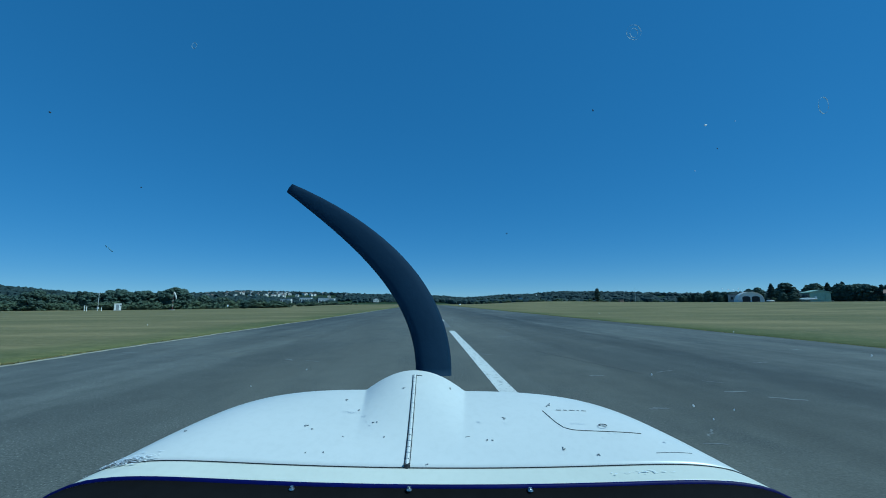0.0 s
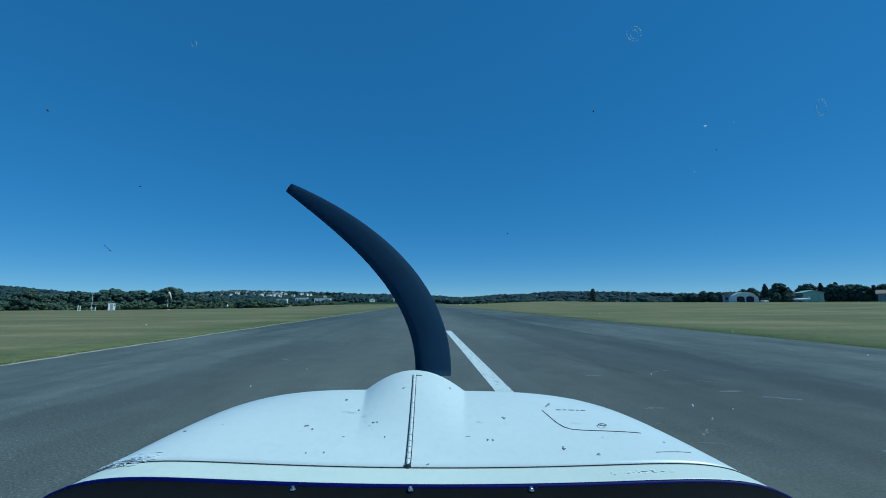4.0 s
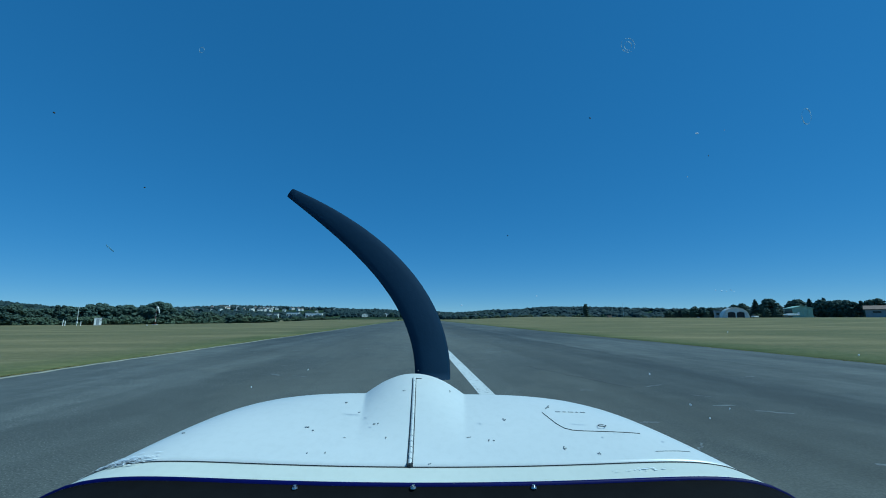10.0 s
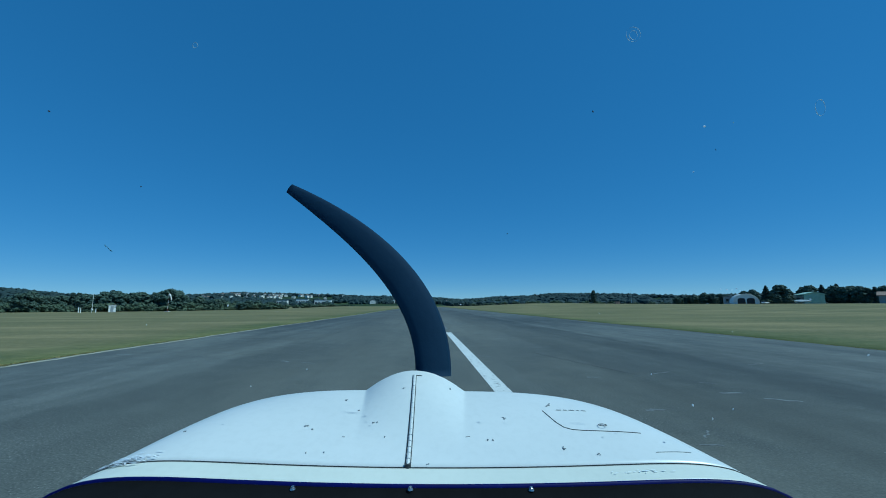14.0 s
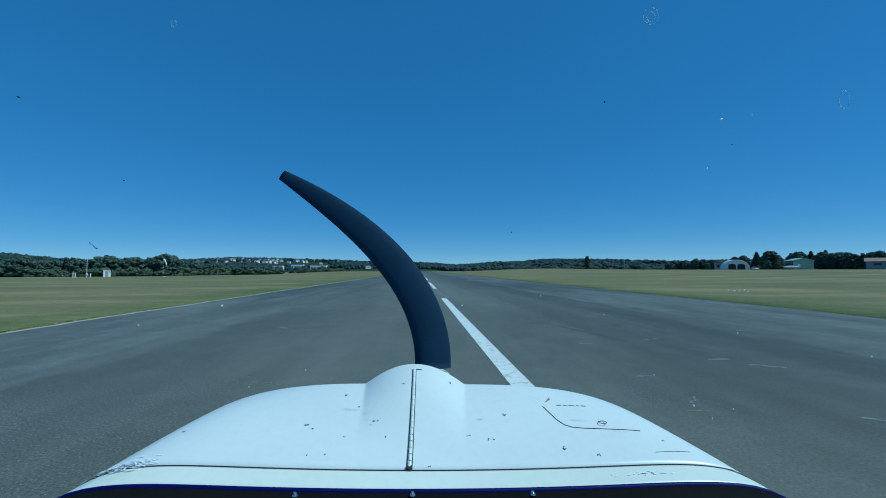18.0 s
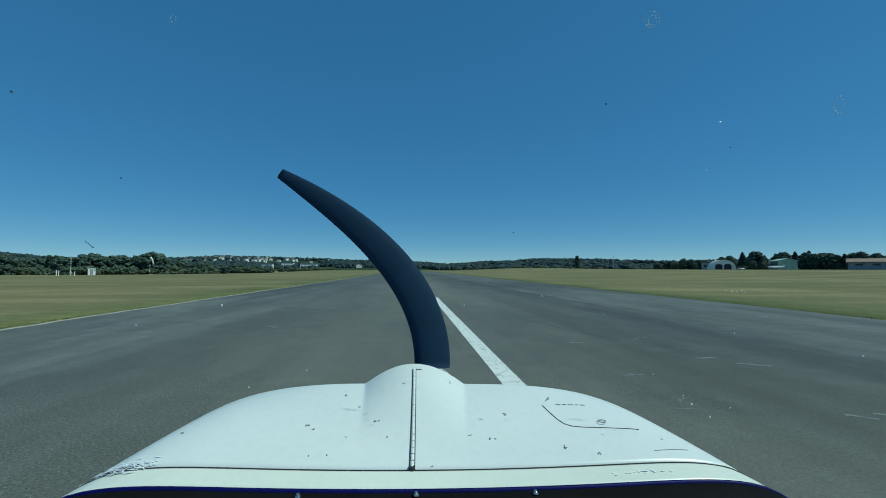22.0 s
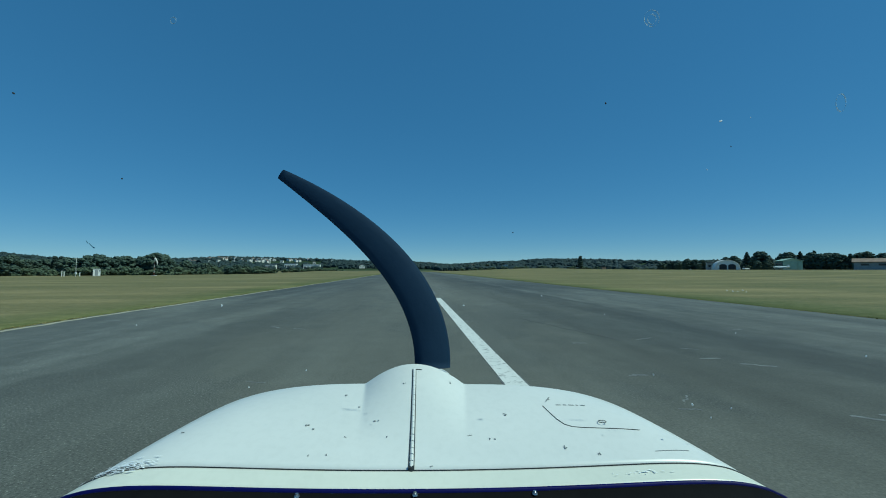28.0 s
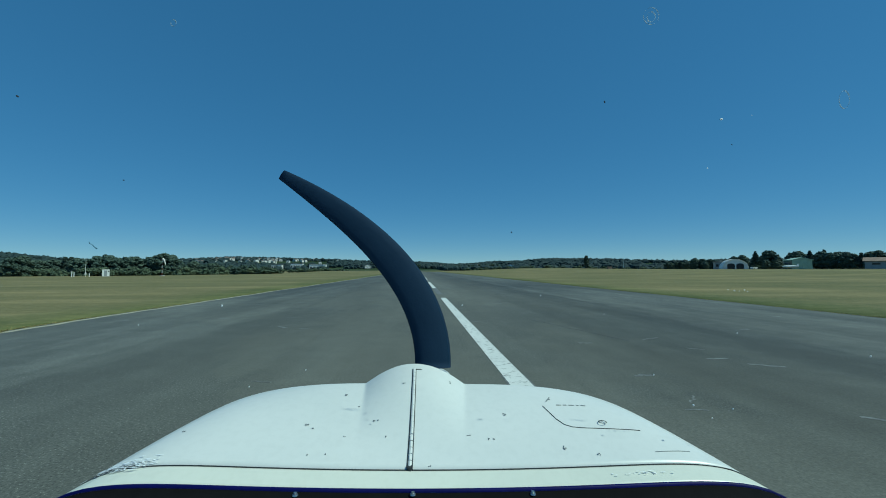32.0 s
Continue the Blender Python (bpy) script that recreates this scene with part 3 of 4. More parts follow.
# coaming under the windscreen: blue edge trim, black shelf and its snap studs
def coaming_row(y, drop, n=60):
    rim = [cowl_local(-0.97 + 1.94 * k / n, y) for k in range(n + 1)]
    return [TO_WORLD @ (p - Vector((0, 0, drop))) for p in rim]


def strip(name, rows, mat, label):
    w = len(rows[0])
    verts = [tuple(v) for r in rows for v in r]
    faces = [(i * w + k, (i + 1) * w + k, (i + 1) * w + k + 1, i * w + k + 1) for i in range(len(rows) - 1) for k in range(w - 1)]
    return tagged(raw(name, verts, faces, mat, PLANE, True), label)


strip("edge_trim", [coaming_row(DECK_Y + 0.002, 0.012), coaming_row(DECK_Y + 0.001, -0.003), coaming_row(DECK_Y - 0.005, -0.003), coaming_row(DECK_Y - 0.006, 0.001)], TRIM, "glossy blue edge trim")
strip("coaming", [coaming_row(DECK_Y - 0.0055, 0.03), coaming_row(DECK_Y - 0.0065, 0.001), coaming_row(0.6, 0.006), coaming_row(0.42, 0.014), coaming_row(0.40, 0.05), coaming_row(0.40, 0.3)], BLACK, "matt black instrument coaming")
for x in (-0.186, -0.008, 0.178):
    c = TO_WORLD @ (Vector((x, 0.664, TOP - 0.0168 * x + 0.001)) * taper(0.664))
    bm = rod(bmesh.new(), c, c + Vector((0, 0, 0.0025)), 0.0055, 0.0045, 14)
    rod(bm, c + Vector((0, 0, 0.0025)), c + Vector((0, 0, 0.0055)), 0.002, 0.003, 10)
    part("snap_stud", bm, STEEL, PLANE, "small steel snap stud")

# lower fuselage, open cockpit tub, tail and low wings
def loft(name, rows, mat, label):
    """A skin through rings of points."""
    n = len(rows[0])
    verts = [tuple(TO_WORLD @ Vector(p)) for r in rows for p in r]
    faces = [(i * n + k, i * n + k + 1, (i + 1) * n + k + 1, (i + 1) * n + k) for i in range(len(rows) - 1) for k in range(n - 1)]
    faces += [tuple(range(n)), tuple(range((len(rows) - 1) * n, len(rows) * n))]
    ob = raw(name, verts, faces, mat, PLANE)
    thick = ob.modifiers.new("thickness", "SOLIDIFY")
    thick.thickness = 0.012
    return tagged(ob, label)


def hull(y, half, top, bottom):
    """The lower half of a fuselage ring, open above."""
    return [(half * x, y, top + (bottom - top) * z) for x, z in ((-1, 0), (-0.98, 0.5), (-0.72, 0.9), (-0.3, 1), (0.3, 1), (0.72, 0.9), (0.98, 0.5), (1, 0))]


def tail_ring(y, half, top, bottom):
    c, r = (top + bottom) / 2, (top - bottom) / 2
    return [(half * math.sin(a), y, c + r * math.cos(a)) for a in (2 * math.pi * k / 16 for k in range(17))]


loft("lower_cowling", [hull(1.13, 0.46, -0.45, -0.8), hull(1.0, 0.64, -0.5, -0.9), hull(0.8, 0.73, -0.55, -0.95)], COWL, "white lower cowling")
loft("cockpit_tub", [hull(0.775, 0.73, -0.5, -0.95), hull(0.2, 0.72, -0.42, -0.98), hull(-1.1, 0.6, -0.4, -0.94)], COWL, "white open-topped cockpit tub")
loft("tail_cone", [tail_ring(-1.12, 0.6, -0.22, -0.94), tail_ring(-2.4, 0.38, -0.5, -1.02), tail_ring(-4.2, 0.1, -0.84, -1.1)], COWL, "white tapering rear fuselage")


def lifting_surface(name, root, tip, label=""):
    """A wing, tailplane or fin between two sections: leading edge point, chord, thickness; rounded at the tip."""
    along = (Vector(tip[0]) - Vector(root[0])).normalized()
    across = Vector((0, 0, 1)) if abs(along.x) > 0.5 else Vector((1, 0, 0))
    rows = []
    for f in (0, 0.25, 0.5, 0.75, 0.92, 0.97, 0.992, 1.0):
        lead = Vector(root[0]).lerp(Vector(tip[0]), f)
        slim = math.sqrt(max(0.02, 1 - max(0.0, (f - 0.92) / 0.08) ** 2))
        chord, thick = (root[1] + (tip[1] - root[1]) * f), (root[2] + (tip[2] - root[2]) * f) * slim
        ring = []
        for k in range(25):
            a = 2 * math.pi * k / 24
            c = (1 - math.cos(a)) / 2
            t = 2.6 * thick * (math.sqrt(c) - 0.7 * c - 0.3 * c ** 3)
            ring.append(tuple(lead + Vector((0, -chord * (c * slim + (1 - slim) * 0.4), 0)) + across * (t if a <= math.pi else -0.7 * t)))
        rows.append(ring)
    n = len(rows[0])
    verts = [tuple(TO_WORLD @ Vector(p)) for r in rows for p in r]
    faces = [(i * n + k, i * n + k + 1, (i + 1) * n + k + 1, (i + 1) * n + k) for i in range(len(rows) - 1) for k in range(n - 1)]
    faces += [tuple(range(n)), tuple(range((len(rows) - 1) * n, len(rows) * n))]
    return tagged(raw(name, verts, faces, COWL, PLANE, True), label)


for side in (-1, 1):
    lifting_surface("wing", ((side * 0.7, 0.4, -0.8), 1.45, 0.1), ((side * 4.5, 0.3, -0.62), 1.15, 0.07))
    lifting_surface("tailplane", ((side * 0.08, -3.55, -0.92), 0.72, 0.045), ((side * 1.4, -3.65, -0.92), 0.56, 0.03))
lifting_surface("fin", ((0, -3.6, -0.92), 0.85, 0.04), ((0, -3.95, 0.05), 0.5, 0.025))
for y, half, z in ((-0.45, 0.25, -0.75),):
    bm = boxed(-0.5, 0.5, y - 0.3, y + 0.25, z - 0.1, z, bevel=0.03)
    box(bm, -0.5, 0.5, y - 0.42, y - 0.3, z, z + 0.5, bevel=0.03)
    bm.transform(TO_WORLD)
    part("bench_seat", bm, BLACK, PLANE, "black bench seat")
for side in (-1, 1):
    hub = Vector((side * 1.0, 0.35, 0.2))
    bm = rod(bmesh.new(), (side * 0.5, 0.3, 0.88), hub, 0.04, 0.03)
    part("gear_leg", bm, COWL, PLANE)
    bm = bmesh.new()
    bmesh.ops.create_uvsphere(bm, u_segments=24, v_segments=12, radius=0.2, matrix=Matrix.Translation(hub + Vector((side * 0.06, 0, 0))) @ Matrix.Diagonal((0.38, 1, 1, 1)))
    part("wheel", bm, RUBBER, PLANE, "black rubber tyre", True)

# propeller: hub and two sickle-shaped blades
HUB = Vector((-0.0142, 1.2033, -0.3200))


def blade(flip):
    """One blade: a curved centre line, chord and thickness along it."""
    n, around = 40, 12
    verts, faces = [], []
    for i in range(n + 1):
        t = i / n
        a, b, c, e = Vector((0.0493, 0, 0.1187)), Vector((0.0572, 0, 0.3821)), Vector((-0.1964, 0, 0.5620)), Vector((-0.4011, 0, 0.6842))
        r = 1 - t
        p = a * r ** 3 + b * 3 * r * r * t + c * 3 * r * t * t + e * t ** 3
        d = ((b - a) * r * r + (c - b) * 2 * r * t + (e - c) * t * t).normalized()
        side = Vector((d.z, 0, -d.x))
        chord = 0.0517 * (1 - 0.7 * t ** 2.6)
        thick = 0.016 * (1 - 0.8 * t) + 0.002
        twist = radians(24 * (1 - t))
        for k in range(around):
            g = 2 * math.pi * k / around
            q = p + side * (chord * math.cos(g)) + Vector((0, 1, 0)) * (thick * math.sin(g) + math.sin(twist) * chord * 0.5 * math.cos(g))
            q = Vector((q.x * flip, q.y, q.z * flip))
            verts.append(tuple(TO_WORLD @ (HUB + q)))
    for i in range(n):
        for k in range(around):
            a, b = i * around + k, i * around + (k + 1) % around
            faces.append((a, b, b + around, a + around))
    faces.append(tuple(range(around)))
    faces.append(tuple(range(n * around, (n + 1) * around)))
    return raw("blade", verts, faces, BLADE, PROP, True)


PROP = tagged(raw("propeller", *(lambda b: ([tuple(v.co) for v in b.verts], [[v.index for v in f.verts] for f in b.faces]))(rod(bmesh.new(), TO_WORLD @ (HUB - Vector((0, 0.07, 0))), TO_WORLD @ (HUB + Vector((0, 0.06, 0))), 0.08, 0.06, 24)), BLADE, PLANE), "dark two-bladed propeller at rest")
blade(1)
blade(-1)
for flip in (1, -1):
    ends = [TO_WORLD @ (HUB + Vector((q[0] * flip, 0, q[1] * flip))) for q in ((0.01, 0.0), (0.0493, 0.1177))]
    part("blade_root", rod(bmesh.new(), *ends, 0.045, 0.05, 20), COWL, PROP, "pale blade root cuff")


# painted windscreen glints, scuffed paint and dried marks
def slivers(name, x0, x1, y0, y1, n, size, seed, label, mat=GLINT_SCUFF):
    """Many short slivers on the skin: bright scratches and painted-on glints."""
    r = random.Random(seed)
    verts, faces = [], []
    for _ in range(n):
        x, y = r.gauss((x0 + x1) / 2, (x1 - x0) / 4), r.gauss((y0 + y1) / 2, (y1 - y0) / 4)
        a, w, lift = r.gauss(0, 0.45), size * r.uniform(0.3, 1.0), 0.0012 + 0.003 * r.random()
        c = cowl_point(s_of(x, y), y, lift)
        d = cowl_point(s_of(x + w * math.cos(a), y + w * math.sin(a)), y + w * math.sin(a), lift) - c
        e = Vector((-math.sin(a), math.cos(a), 0)) * r.uniform(0.0008, 0.002)
        at = len(verts)
        verts += [tuple(c - d), tuple(c - e), tuple(c + d), tuple(c + e)]
        faces.append((at, at + 1, at + 2, at + 3))
    return tagged(raw(name, verts, faces, mat, PLANE), label, kind="stuff")


# White slivers paint the windscreen's sun glints onto the cowling corner.
slivers("glint_scuff_marks", -0.555, -0.465, 0.738, 0.785, 160, 0.011, 4, "white slivers painted for windscreen glints at the cowling corner")
slivers("glint_scuff_marks", -0.56, -0.47, 0.742, 0.77, 40, 0.009, 6, "dark slivers among the painted glints", GAP)
slivers("glint_scuff_marks", 0.34, 0.43, 0.712, 0.725, 16, 0.006, 5, "small bright scratches on the deck")


# dried insect marks out on the windscreen
EYE = pose(0, 0, 1.744, 94.0, 0, -4.2)
MARKS = ((0.674, 0.311, 0.0042, 1), (0.642, 0.194, 0.0022, 1), (0.747, 0.32, 0.0018, 1), (0.394, 0.354, 0.0032, 0), (-1.04, 0.376, 0.004, 0), (-0.781, 0.17, 0.0026, 0),
         (0.17, 0.04, 0.0022, 0), (-0.542, -0.139, 0.0032, 1), (0.7, 0.25, 0.002, 0), (0.241, -0.115, 0.0018, 1), (0.05, -0.138, 0.0025, 1),
         (-0.336, -0.298, 0.0022, 1), (0.517, -0.309, 0.0026, 1), (0.614, -0.383, 0.0036, 1), (0.71, -0.103, 0.0022, 1), (0.722, -0.104, 0.0014, 1), (1.04, -0.263, 0.0028, 1), (-0.477, -0.34, 0.0022, 1), (0.734, -0.101, 0.002, 1), (0.695, -0.101, 0.0016, 1), (0.742, -0.105, 0.0014, 1),
         (0.718, -0.206, 0.0016, 1), (0.66, -0.415, 0.0026, 1), (-0.75, -0.187, 0.0016, 1), (0.395, -0.16, 0.0012, 1), (-0.06, -0.3, 0.0014, 1), (0.71, -0.392, 0.0026, 1))
for k, (px, py, size, pale) in enumerate(MARKS):
    m = EYE @ Matrix.Translation((px * 0.9, py * 0.9, -0.9)) @ pose(0, 0, 0, 0, 0, 37 * k) @ Matrix.Diagonal((size * 0.85, size * 0.5, size * 0.5, 1))
    bm = bmesh.new()
    bmesh.ops.create_icosphere(bm, subdivisions=2, radius=1, matrix=m)
    part("windscreen_speck", bm, GLINT_SCUFF if pale else GAP, PLANE)

for px, py, long, wide, turn in ((-0.858, 0.008, 0.0085, 0.0012, -45), (-0.852, 0.003, 0.0035, 0.0016, -25), (-0.868, 0.016, 0.004, 0.0012, -60)):
    bm = bmesh.new()
    bmesh.ops.create_icosphere(bm, subdivisions=2, radius=1, matrix=EYE @ Matrix.Translation((px * 0.9, py * 0.9, -0.9)) @ pose(0, 0, 0, 0, 0, turn) @ Matrix.Diagonal((long, wide, 0.0006, 1)))
    part("insect_smear", bm, SMEAR, PLANE, "dark smear of a squashed insect")
tail = TO_WORLD @ Vector((0, -4.1, -1.0))
part("tail_leg", rod(bmesh.new(), tail, (0, -4.25, 0.09), 0.02), STEEL, PLANE)
part("tail_wheel", rod(bmesh.new(), (-0.03, -4.25, 0.09), (0.03, -4.25, 0.09), 0.09, sides=18), RUBBER, PLANE, "small black tail wheel")


# faint dried rain rings on the windscreen
def ring_mark(px, py, rx, ry):
    m = EYE @ Matrix.Translation((px * 0.9, py * 0.9, -0.9))
    verts, faces, n = [], [], 48
    for k in range(n):
        a = 2 * math.pi * k / n
        gap = 0.0011 * (0.55 + 0.45 * math.sin(2 * a))
        for r in (1 - gap / rx, 1 + gap / rx):
            for z in (0, 0.0006):
                verts.append(tuple(m @ Vector((rx * r * math.cos(a), ry * r * math.sin(a), z))))
    for k in range(n):
        a, b = 4 * k, 4 * ((k + 1) % n)
        if k % 5 != 2:
            faces += [(a + 1, a + 3, b + 3, b + 1), (a, b, b + 2, a + 2), (a, a + 1, b + 1, b), (a + 2, b + 2, b + 3, a + 3)]
    return tagged(raw("rain_ring", verts, faces, RING, PLANE), "faint dried ring on the windscreen")


ring_mark(0.504, 0.558, 0.0165, 0.018)
ring_mark(0.504, 0.556, 0.009, 0.011)
ring_mark(0.966, 0.356, 0.011, 0.019)
ring_mark(-0.652, 0.551, 0.006, 0.007)


# ---- trees and scrub ----
def ico(level):
    bm = bmesh.new()
    bmesh.ops.create_icosphere(bm, subdivisions=level, radius=1)
    bm.verts.ensure_lookup_table()
    v, f = np.array([tuple(p.co) for p in bm.verts]), np.array([[p.index for p in q.verts] for q in bm.faces])
    bm.free()
    return v, f


ICO_V, ICO_F = ico(2)
ICO_V1, ICO_F1 = ico(1)


def crown_mesh(name, clumps, leaves, mat, seed, leaf_size):
    """A crown from jagged leaf clumps (centre, radius) and loose leaf blades round them."""
    rg = np.random.default_rng(seed)
    verts, faces, at = [], [], 0
    for c, r in clumps:
        v = ICO_V * (1 + rg.uniform(-0.35, 0.3, (len(ICO_V), 1))) * r * np.array([1, 1, 0.82]) + np.array(c)
        verts.append(v)
        faces += (ICO_F + at).tolist()
        at += len(v)
    for _ in range(leaves):
        c, r = clumps[rg.integers(len(clumps))]
        d = rg.normal(size=3)
        d /= np.linalg.norm(d)
        p = np.array(c) + d * r * rg.uniform(0.85, 1.25) * np.array([1, 1, 0.85])
        a, b = rg.normal(size=3) * leaf_size, rg.normal(size=3) * leaf_size
        verts.append(np.array([p - a * 0.5, p + b * 0.6, p + a * 0.5, p - b * 0.4]))
        faces.append([at, at + 1, at + 2, at + 3])
        at += 4
    me = bpy.data.meshes.new(name)
    me.from_pydata(np.concatenate(verts).tolist(), [], faces)
    me.materials.append(mat)
    return me


def tree(kind, seed, label):
    """A prototype tree one metre high, at the origin."""
    rg = random.Random(seed)
    root = thing("tree" if kind != "bush" else "bush", pose(0, -600, -40), label, "tree" if kind != "bush" else "bush", "trees round the airfield")
    bm = bmesh.new()
    clumps = []
    if kind == "round":
        top = 0.5
        rod(bm, (0, 0, -0.02), (0.01, 0, top), 0.035, 0.018, 8)
        for k in range(6):
            a = k * 1.05 + rg.uniform(-0.3, 0.3)
            tip = (0.24 * math.cos(a), 0.24 * math.sin(a), rg.uniform(0.5, 0.75))
            rod(bm, (0, 0, rg.uniform(0.2, 0.42)), tip, 0.014, 0.006, 6)
        for k in range(130):
            a, e = rg.uniform(0, 6.283), rg.uniform(-1, 1)
            w = math.sqrt(max(0.12, 1 - e * e)) * rg.uniform(0.35, 1)
            clumps.append(((0.36 * w * math.cos(a), 0.36 * w * math.sin(a), 0.48 + 0.42 * e), rg.uniform(0.045, 0.105)))
        mat, leaf = LEAF, 0.03
    elif kind == "tall":
        rod(bm, (0, 0, -0.02), (0, 0, 0.9), 0.022, 0.006, 8)
        for k in range(7):
            a, z = k * 0.9, 0.15 + 0.09 * k
            rod(bm, (0, 0, z), (0.1 * math.cos(a), 0.1 * math.sin(a), z + 0.14), 0.008, 0.003, 6)
        for k in range(24):
            z = 0.12 + 0.84 * k / 23
            w = 0.13 * math.sin(math.pi * min(1, (z + 0.08) / 1.08)) ** 0.7
            a = k * 2.4
            clumps.append(((w * 0.6 * math.cos(a), w * 0.6 * math.sin(a), z), 0.055 + 0.3 * w * rg.uniform(0.4, 0.9)))
        mat, leaf = LEAF_DARK, 0.025
    elif kind == "conifer":
        rod(bm, (0, 0, -0.02), (0, 0, 0.96), 0.03, 0.004, 8)
        for k in range(34):
            z = 0.12 + 0.86 * (k / 33)
            w = 0.24 * (1 - z) ** 0.8
            a = k * 2.4
            clumps.append(((w * math.cos(a), w * math.sin(a), z), 0.03 + 0.3 * w))
        mat, leaf = LEAF_DARK, 0.03
    else:
        for k in range(7):
            a = k * 0.9
            rod(bm, (0, 0, -0.02), (0.3 * math.cos(a), 0.3 * math.sin(a), rg.uniform(0.4, 0.7)), 0.018, 0.006, 6)
        for k in range(24):
            a, w = rg.uniform(0, 6.283), rg.random() ** 0.6
            clumps.append(((0.62 * w * math.cos(a), 0.62 * w * math.sin(a), rg.uniform(0.12, 0.8) * (1 - 0.4 * w)), rg.uniform(0.1, 0.2)))
        mat, leaf = SCRUB, 0.05
    part("trunk", bm, BARK, root)
    ob = new("crown", crown_mesh("crown", clumps, 3600 if kind == "round" else 2000, mat, seed, leaf))
    ob.parent = root
    return root


PROTO = {
    "round": [tree("round", s, "broad dark green leafy tree at the field's edge") for s in (1, 2, 3, 4)],
    "tall": [tree("tall", s, "tall narrow dark poplar standing over the others") for s in (5, 6)],
    "conifer": [tree("conifer", s, "dark pointed conifer behind the hangars") for s in (7, 8)],
    "bush": [tree("bush", s, "low green scrub bush at the field's edge") for s in (9, 10, 11)],
}
used = set()


def plant(kind, x, y, height, spread=1.0):
    """Stands a tree on the ground; the first of each kind is the prototype itself."""
    rg = random.Random(round(x * 13 + y * 7))
    proto = rg.choice(PROTO[kind])
    m = pose(x, y, ground_height(x, y), 0, 0, rg.uniform(0, 360)) @ Matrix.Diagonal((height * spread, height * spread, height, 1))
    if proto in used:
        return copy_thing(proto, m @ Matrix.Diagonal((*(1 / v for v in proto.scale), 1)))
    used.add(proto)
    proto.matrix_world = m
    return proto


rg = random.Random(21)
# the belt of scrub and trees west of the field
for k in range(190):
    u = k / 189
    x = -185 + 118 * u + rg.uniform(-5, 5)
    y = 150 + 34 * u + 50 * max(0, u - 0.7) + rg.uniform(-6, 10)
    plant("bush", x, y, rg.uniform(1.8, 4.2), rg.uniform(0.9, 1.6))
for k in range(84):
    u = k / 83
    x = -215 + 125 * u + rg.uniform(-6, 6)
    y = 166 + 34 * u + rg.uniform(0, 26)
    low = 1.0 if u < 0.74 else 0.78
    plant("round", x, y, rg.uniform(5.2, 7.4) * low, rg.uniform(0.95, 1.4))
# the taller crowns of the belt, south to north
for x, y, h in ((-147, 157, 7.3), (-144, 158, 7.9), (-152, 173, 6.7), (-149, 176, 6.8), (-132, 166, 7.2), (-130, 167, 7.0), (-126, 168, 8.2), (-123, 170, 8.5), (-124, 176, 7.6), (-121, 177, 7.9),
                (-119, 179, 8.2), (-115, 182, 8.0), (-108, 176, 8.8), (-105, 176, 9.5), (-104, 178, 8.9), (-111, 196, 7.0), (-108, 203, 6.9), (-178, 160, 9), (-186, 150, 10), (-195, 158, 10)):
    plant("round", x, y, h, 1.1)
for x, y, h in ((-146, 178, 7.6), (-125, 171, 8.4), (-139, 172, 7.4)):
    plant("tall", x, y, h, 1.2)
for k in range(46):
    u = k / 45
    plant("bush" if k % 3 else "round", -72 - 12 * u + rg.uniform(-5, 5), 175 + 300 * u + rg.uniform(-8, 8), rg.uniform(2.0, 3.6), rg.uniform(1.2, 1.8))
# behind the hangars to the east
for k in range(44):
    u = k / 43
    plant(("round", "round", "tall", "round")[k % 4], 240 + 10 * u + rg.uniform(-6, 10), 380 - 285 * u + rg.uniform(-6, 6), rg.uniform(5.5, 9.0), rg.uniform(1.0, 1.4))
for x, y, h, kind in ((235, 331, 11.4, "round"), (240, 329, 10.9, "round"), (240, 314, 9.6, "round"), (225, 276, 11.0, "round"), (228, 272, 11.8, "round"), (222, 254, 13.2, "conifer"), (224, 250, 11.0, "round"),
                      (218, 239, 13.8, "round"), (222, 237, 10.5, "conifer"), (218, 224, 11.4, "round"), (220, 222, 12.3, "round"), (214, 209, 11.6, "conifer"), (212, 201, 11.1, "round"), (216, 203, 11.8, "conifer"),
                      (213, 197, 10.3, "round"), (215, 195, 10.8, "round"), (213, 189, 10.3, "round"), (214, 187, 9.6, "round"), (215, 184, 9.5, "tall"), (214, 179, 10.1, "round"), (213, 175, 10.5, "round"), (216, 171, 9.6, "round"),
                      (204, 226, 7.0, "round"), (206, 221, 6.2, "round"), (202, 231, 5.0, "bush"), (199, 253, 4.0, "bush"), (222, 300, 7, "round"), (252, 372, 9, "round"), (246, 140, 8, "conifer")):
    plant(kind, x, y, h - 1.7, 1.05)
for k in range(40):
    plant("bush", 60 + 5.6 * k + rg.uniform(-3, 3), 500 - 3.2 * k + rg.uniform(-12, 12), rg.uniform(2.5, 4.6), 1.4)
plant("tall", 152, 358, 11.5, 1.35)
plant("bush", -22, 560, 3, 1.4)
for k in range(30):
    plant("round", -60 + 9 * k + rg.uniform(-4, 4), 940 + rg.uniform(-25, 40), rg.uniform(7, 12), 1.2)


